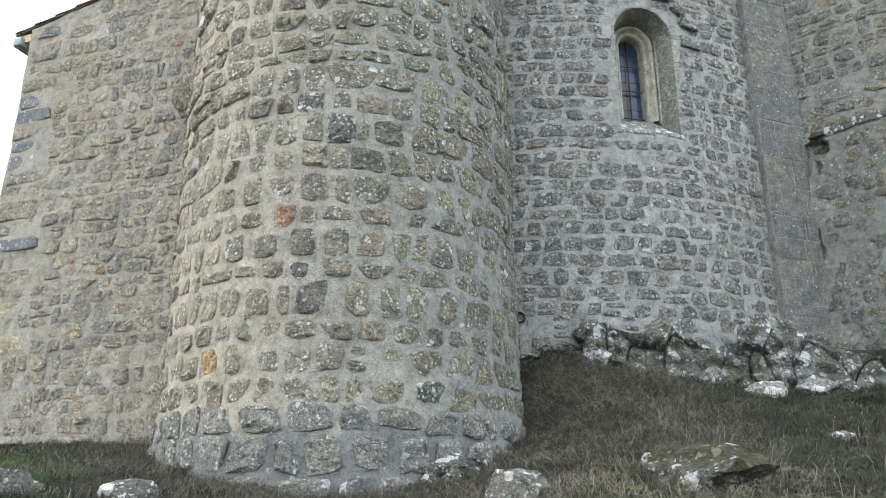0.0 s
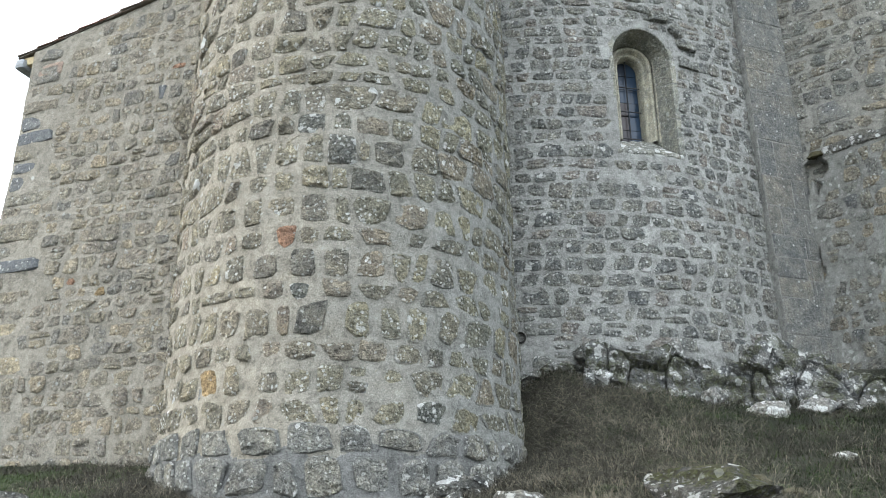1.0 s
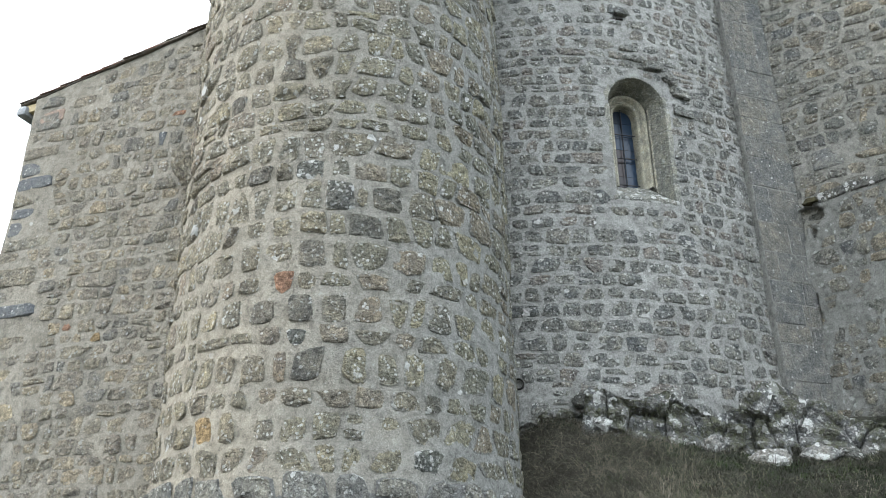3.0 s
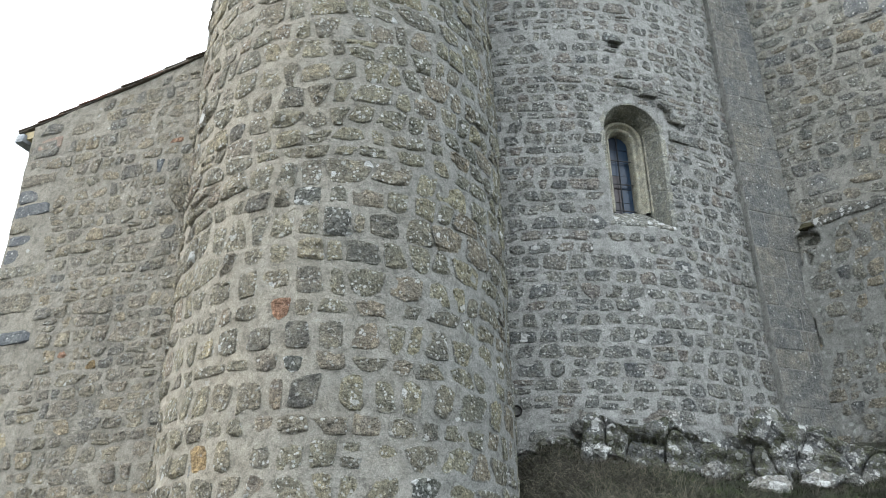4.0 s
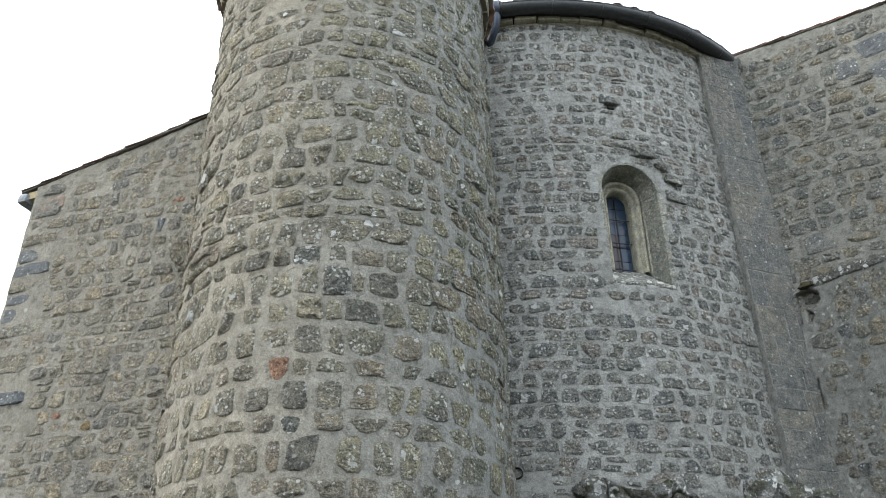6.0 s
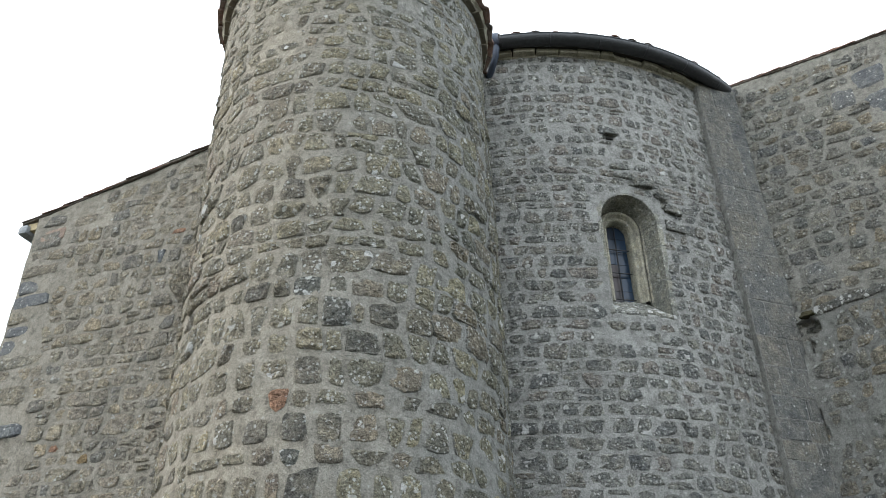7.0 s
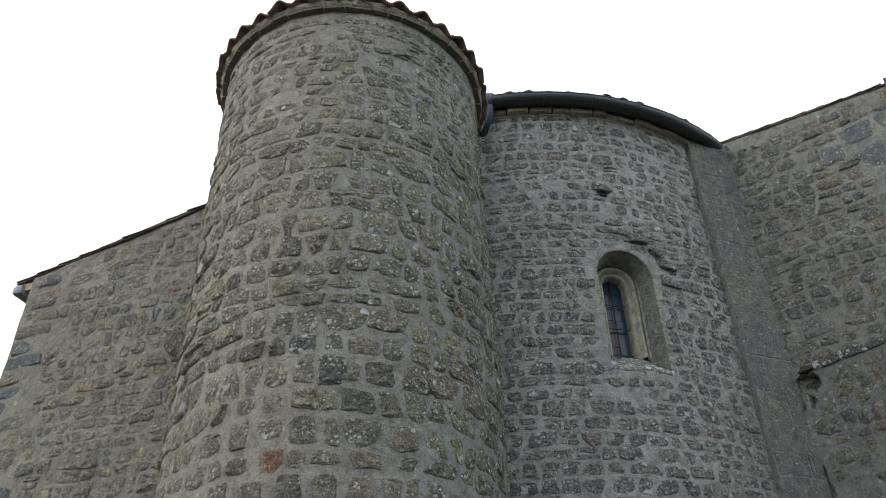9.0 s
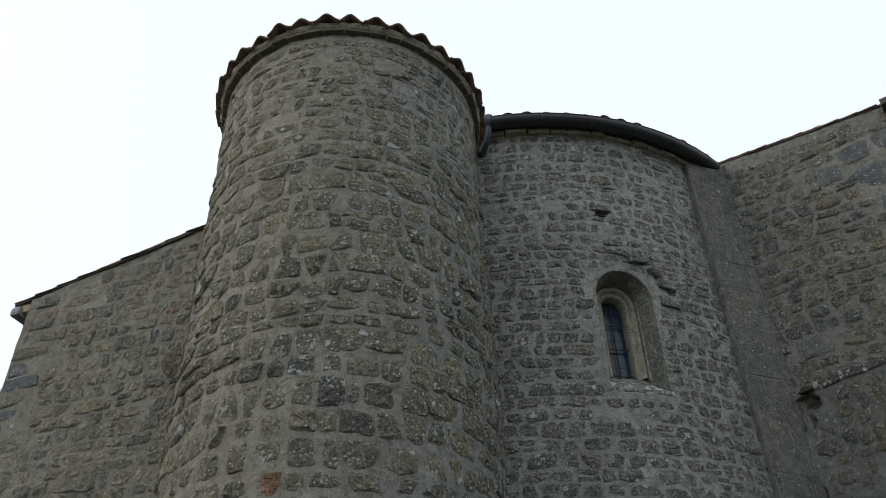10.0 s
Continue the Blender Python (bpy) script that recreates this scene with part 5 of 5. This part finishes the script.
build_ledge("long cracked rock ledge crusted with white lichen", 9.4, 23.5, lambda a: 9.14 + 0.03 * max(0, a - 13), 0.85, lambda a: 0.46 + 0.06 * math.sin(a * 1.3), 3, LEDGE)
build_ledge("low flat rock step at the foot of the apse", 4.6, 10.8, lambda a: 9.2, 0.5, lambda a: 0.2, 11, LEDGE, 120)
build_ledge("rock shoulder under the pilaster, patched with moss and lichen", 20.0, 29.5, lambda a: 9.5 + 0.07 * (a - 20), 1.2, lambda a: 0.62 - 0.055 * max(0, a - 24) , 23, LEDGE, 180)
ledge = random.Random(77)
for k in range(14):
    az = ledge.uniform(9.5, 24.5)
    front = 9.45 + max(0.0, az - 13) * 0.04
    sz = ledge.uniform(0.06, 0.13)
    rock(az, front + ledge.uniform(-0.1, 0.2), (sz * ledge.uniform(0.9, 1.5), sz, sz * ledge.uniform(0.6, 1.0)), 120 + k, 0.35 / sz, ledge.uniform(0, 180), 0, "broken stone lying on the ledge, patched with white lichen", WHITE_ROCK if k % 3 == 0 else ROCK)
rock(18.6, 9.18, (0.15, 0.12, 0.15), 22, 0.7, label="pale angular stone lying on the ledge", material=WHITE_ROCK)
rock(16.3, 9.4, (0.1, 0.1, 0.13), 23, 4.2, label="pale angular stone lying on the ledge", material=WHITE_ROCK)
rock(11.0, 9.12, (0.2, 0.14, 0.13), 8, 0.9, label="pale angular stone lying on the ledge", material=WHITE_ROCK)
rock(22.4, 10.1, (0.42, 0.3, 0.26), 71, 2.2, 10, 0, "grey rock bedded under the pilaster, patched with moss and lichen", LEDGE)
rock(24.6, 10.25, (0.36, 0.3, 0.22), 72, 2.2, -15, 0, "grey rock bedded under the pilaster, patched with moss and lichen", LEDGE)
rock(22.0, 9.2, (0.34, 0.3, 0.13), 11, 0.25, 10, 12, "flat rock slab half buried in grass, white with lichen", WHITE_ROCK)
rock(25.0, 9.55, (0.34, 0.26, 0.14), 12, 0.3, -15, 12, "flat rock slab half buried in grass, white with lichen", WHITE_ROCK)
rock(26.6, 9.7, (0.2, 0.2, 0.12), 13, 0.3, 0, 10)
rock(25.9, 7.6, (0.15, 0.11, 0.07), 14, 0.4, 0, 0, "small white-lichened stone in the grass", WHITE_ROCK)
rock(18.0, 6.25, (0.62, 0.46, 0.26), 15, 0.3, 5, 12, "flat dark mossy rock breaking through the turf", MOSSY_ROCK)
rock(4.6, 5.9, (0.36, 0.3, 0.19), 16, 0.25, 0, 0, "rounded grey rock with white lichen spots")
rock(-21.4, 6.3, (0.28, 0.22, 0.17), 17, 0.2, 0, 0, "rounded grey rock with white lichen spots")
rock(-28.8, 6.8, (0.32, 0.25, 0.2), 18, 0.15, 0, 0, "rounded grey rock with white lichen spots")
for k, (az, d, s) in enumerate(((-0.3, 7.12, 0.2), (0.9, 7.18, 0.2), (1.9, 7.4, 0.17), (-1.4, 7.0, 0.13), (2.6, 7.75, 0.16), (3.3, 8.1, 0.17), (0.4, 6.95, 0.12), (3.7, 8.4, 0.16), (1.6, 7.1, 0.1))):
    rock(az, d, (s * 1.15, s, s * 0.8), 30 + k, 0.5, k * 40, 0, "loose rock piled against the tower footing")
for k, (az, d, s) in enumerate(((14.6, 6.45, 0.12), (20.5, 6.75, 0.2), (17.6, 6.8, 0.2), (22.6, 6.6, 0.16), (13.0, 6.05, 0.1), (25.2, 7.65, 0.09))):
    ob = rock(az, d, (s, s * 0.8, s * 0.4), 50 + k, 0.3, k * 50, 0, "low cushion of green and brown moss in the turf", MOSS_BROWN if k % 2 else MOSS, "moss_cushion")
    ob.data.polygons.foreach_set("use_smooth", [True] * len(ob.data.polygons))
    tagged(ob, category="moss", group="moss on the rock")


# ---------------------------------------------------------------- grass
def blade_material(name, tones, patches):
    m, nt, bsdf = nodes_of(name)
    c = ramp(nt, own_random(nt), [((i + 0.5) / len(tones), t) for i, t in enumerate(tones)])
    c = mix(nt, ramp(nt, noise_of(nt, place(nt), 2.4, 6, 0.75), [(0.42, grey(0)), (0.6, grey(0.75))]), c, patches)
    nt.links.new(c, bsdf.inputs["Base Color"])
    bsdf.inputs["Roughness"].default_value = 0.8
    bsdf.inputs["Specular IOR Level"].default_value = 0.2
    return m


def sown(x, y):
    """False inside the walls."""
    if (Vector((x, y, 0)) - tower_axis(EYE)).length < TOWER_R + 0.03:
        return False
    return (Vector((x, y, 0)) - Vector((APSE.x, APSE.y, 0))).length > APSE_R + 0.02 and LEFT.n.dot(Vector((x, y, 0))) < LEFT.d + 4 * (x > -2)


def build_grass(name, label, material, clumps, blades, size, length, width, lie, where, seed):
    """Blades in matted clumps that lean mostly downhill."""
    rng = random.Random(seed)
    verts, faces = [], []
    made = 0
    while made < clumps:
        cx, cy = rng.uniform(-6.0, 6.6), rng.uniform(4.6, 10.4)
        if abs(math.degrees(math.atan2(cx, cy))) > 34 or rng.random() > where(cx, cy) or not sown(cx, cy):
            continue
        made += 1
        lean = rng.uniform(0, 6.283)
        tall = rng.uniform(0.6, 1.3)
        cz = ground_z(cx, cy)
        gx, gy = (ground_z(cx + 0.06, cy) - cz) / 0.06, (ground_z(cx, cy + 0.06) - cz) / 0.06
        up = Vector((-gx, -gy, 1)).normalized()
        for _ in range(rng.randint(blades // 2, blades)):
            x, y = cx + rng.gauss(0, size), cy + rng.gauss(0, size)
            if not sown(x, y):
                continue
            a = rng.gauss(lean, 1.1)
            d = Vector((math.cos(a), math.sin(a), 0))
            d = (d - up * d.dot(up)).normalized()
            l = rng.uniform(*length) * tall
            s = up.cross(d) * rng.uniform(*width)
            droop = rng.uniform(*lie)
            p = Vector((x, y, cz + gx * (x - cx) + gy * (y - cy) - 0.008))
            q = p + d * (l * 0.4 * droop) + up * (l * 0.5 * (1.15 - droop * 0.6))
            r = p + d * (l * (0.3 + 0.7 * droop)) + up * (l * (1 - 0.9 * droop))
            n = len(verts)
            verts += [p - s, p + s, q + s * 0.8, q - s * 0.8, r]
            faces += [(n, n + 1, n + 2, n + 3), (n + 3, n + 2, n + 4)]
    tagged(new(name, mesh_of(name, verts, faces, material, False)), label, "grass", kind="stuff")


def patchy(x, y, scale, salt):
    return 0.5 + 0.9 * noise.noise(Vector((x * scale, y * scale, salt)))


GREEN = blade_material("green_grass", [(0.012, 0.018, 0.007), (0.016, 0.023, 0.009), (0.023, 0.027, 0.013), (0.009, 0.013, 0.005), (0.041, 0.043, 0.025)], (0.010, 0.019, 0.006))
DRY = blade_material("dry_grass", [(0.034, 0.031, 0.022), (0.022, 0.020, 0.014), (0.082, 0.075, 0.058), (0.014, 0.013, 0.010), (0.030, 0.028, 0.018), (0.050, 0.046, 0.034)], (0.019, 0.018, 0.013))


def dry_where(x, y):
    near_tower = 1 - smooth_step(0.1, 1.5, abs((Vector((x, y, 0)) - tower_axis(EYE)).length - TOWER_R))
    return (0.12 if x > -2 else 0.02) + 0.7 * near_tower + 0.5 * max(0, patchy(x, y, 0.9, 3.0) - 0.35)


build_grass("grass", "short dull-green winter grass on the slope", GREEN, 9000, 26, 0.06, (0.04, 0.11), (0.0018, 0.0036), (0.6, 1.0), lambda x, y: max(0.1, patchy(x, y, 0.8, 7.0)) + (0.5 if x < -2.4 else 0.0), 1)
build_grass("dry_grass", "matted dry brown grass in tufts along the footing", DRY, 4500, 28, 0.06, (0.08, 0.26), (0.0012, 0.0024), (0.7, 1.03), dry_where, 2)
STRAW = blade_material("straw", [(0.193, 0.176, 0.131), (0.136, 0.122, 0.088), (0.239, 0.219, 0.170), (0.096, 0.086, 0.062)], (0.113, 0.100, 0.071))
build_grass("straw", "long pale dead grass stems lying over the turf", STRAW, 2300, 12, 0.11, (0.1, 0.3), (0.0012, 0.0022), (0.7, 1.03), lambda x, y: 0.6 * dry_where(x, y) + (0.5 if 0.3 < x < 2.6 else 0.0), 4)


FRESH = blade_material("fresh_grass", [(0.034, 0.055, 0.016), (0.046, 0.07, 0.02), (0.06, 0.082, 0.028), (0.026, 0.042, 0.012)], (0.03, 0.05, 0.014))
build_grass("fresh_grass", "short fresh green grass at the foot of the chapel wall", FRESH, 2600, 26, 0.05, (0.05, 0.13), (0.0018, 0.0036), (0.4, 0.95), lambda x, y: smooth_step(0.42, 0.62, patchy(x, y, 1.1, 2.0)) if x < -3.0 else 0.04 * (x > 1.0), 8)


def ledge_where(x, y):
    az, d = math.degrees(math.atan2(x, y)), math.hypot(x, y)
    return 1.0 if 5.5 < az < 28 and abs(d - (9.35 + max(0.0, az - 14) * 0.09)) < 0.16 else 0.0


build_grass("weeds", "dark green weeds and moss rooted in the ledge joints", GREEN, 420, 20, 0.04, (0.05, 0.16), (0.0018, 0.0034), (0.3, 1.0), ledge_where, 6)
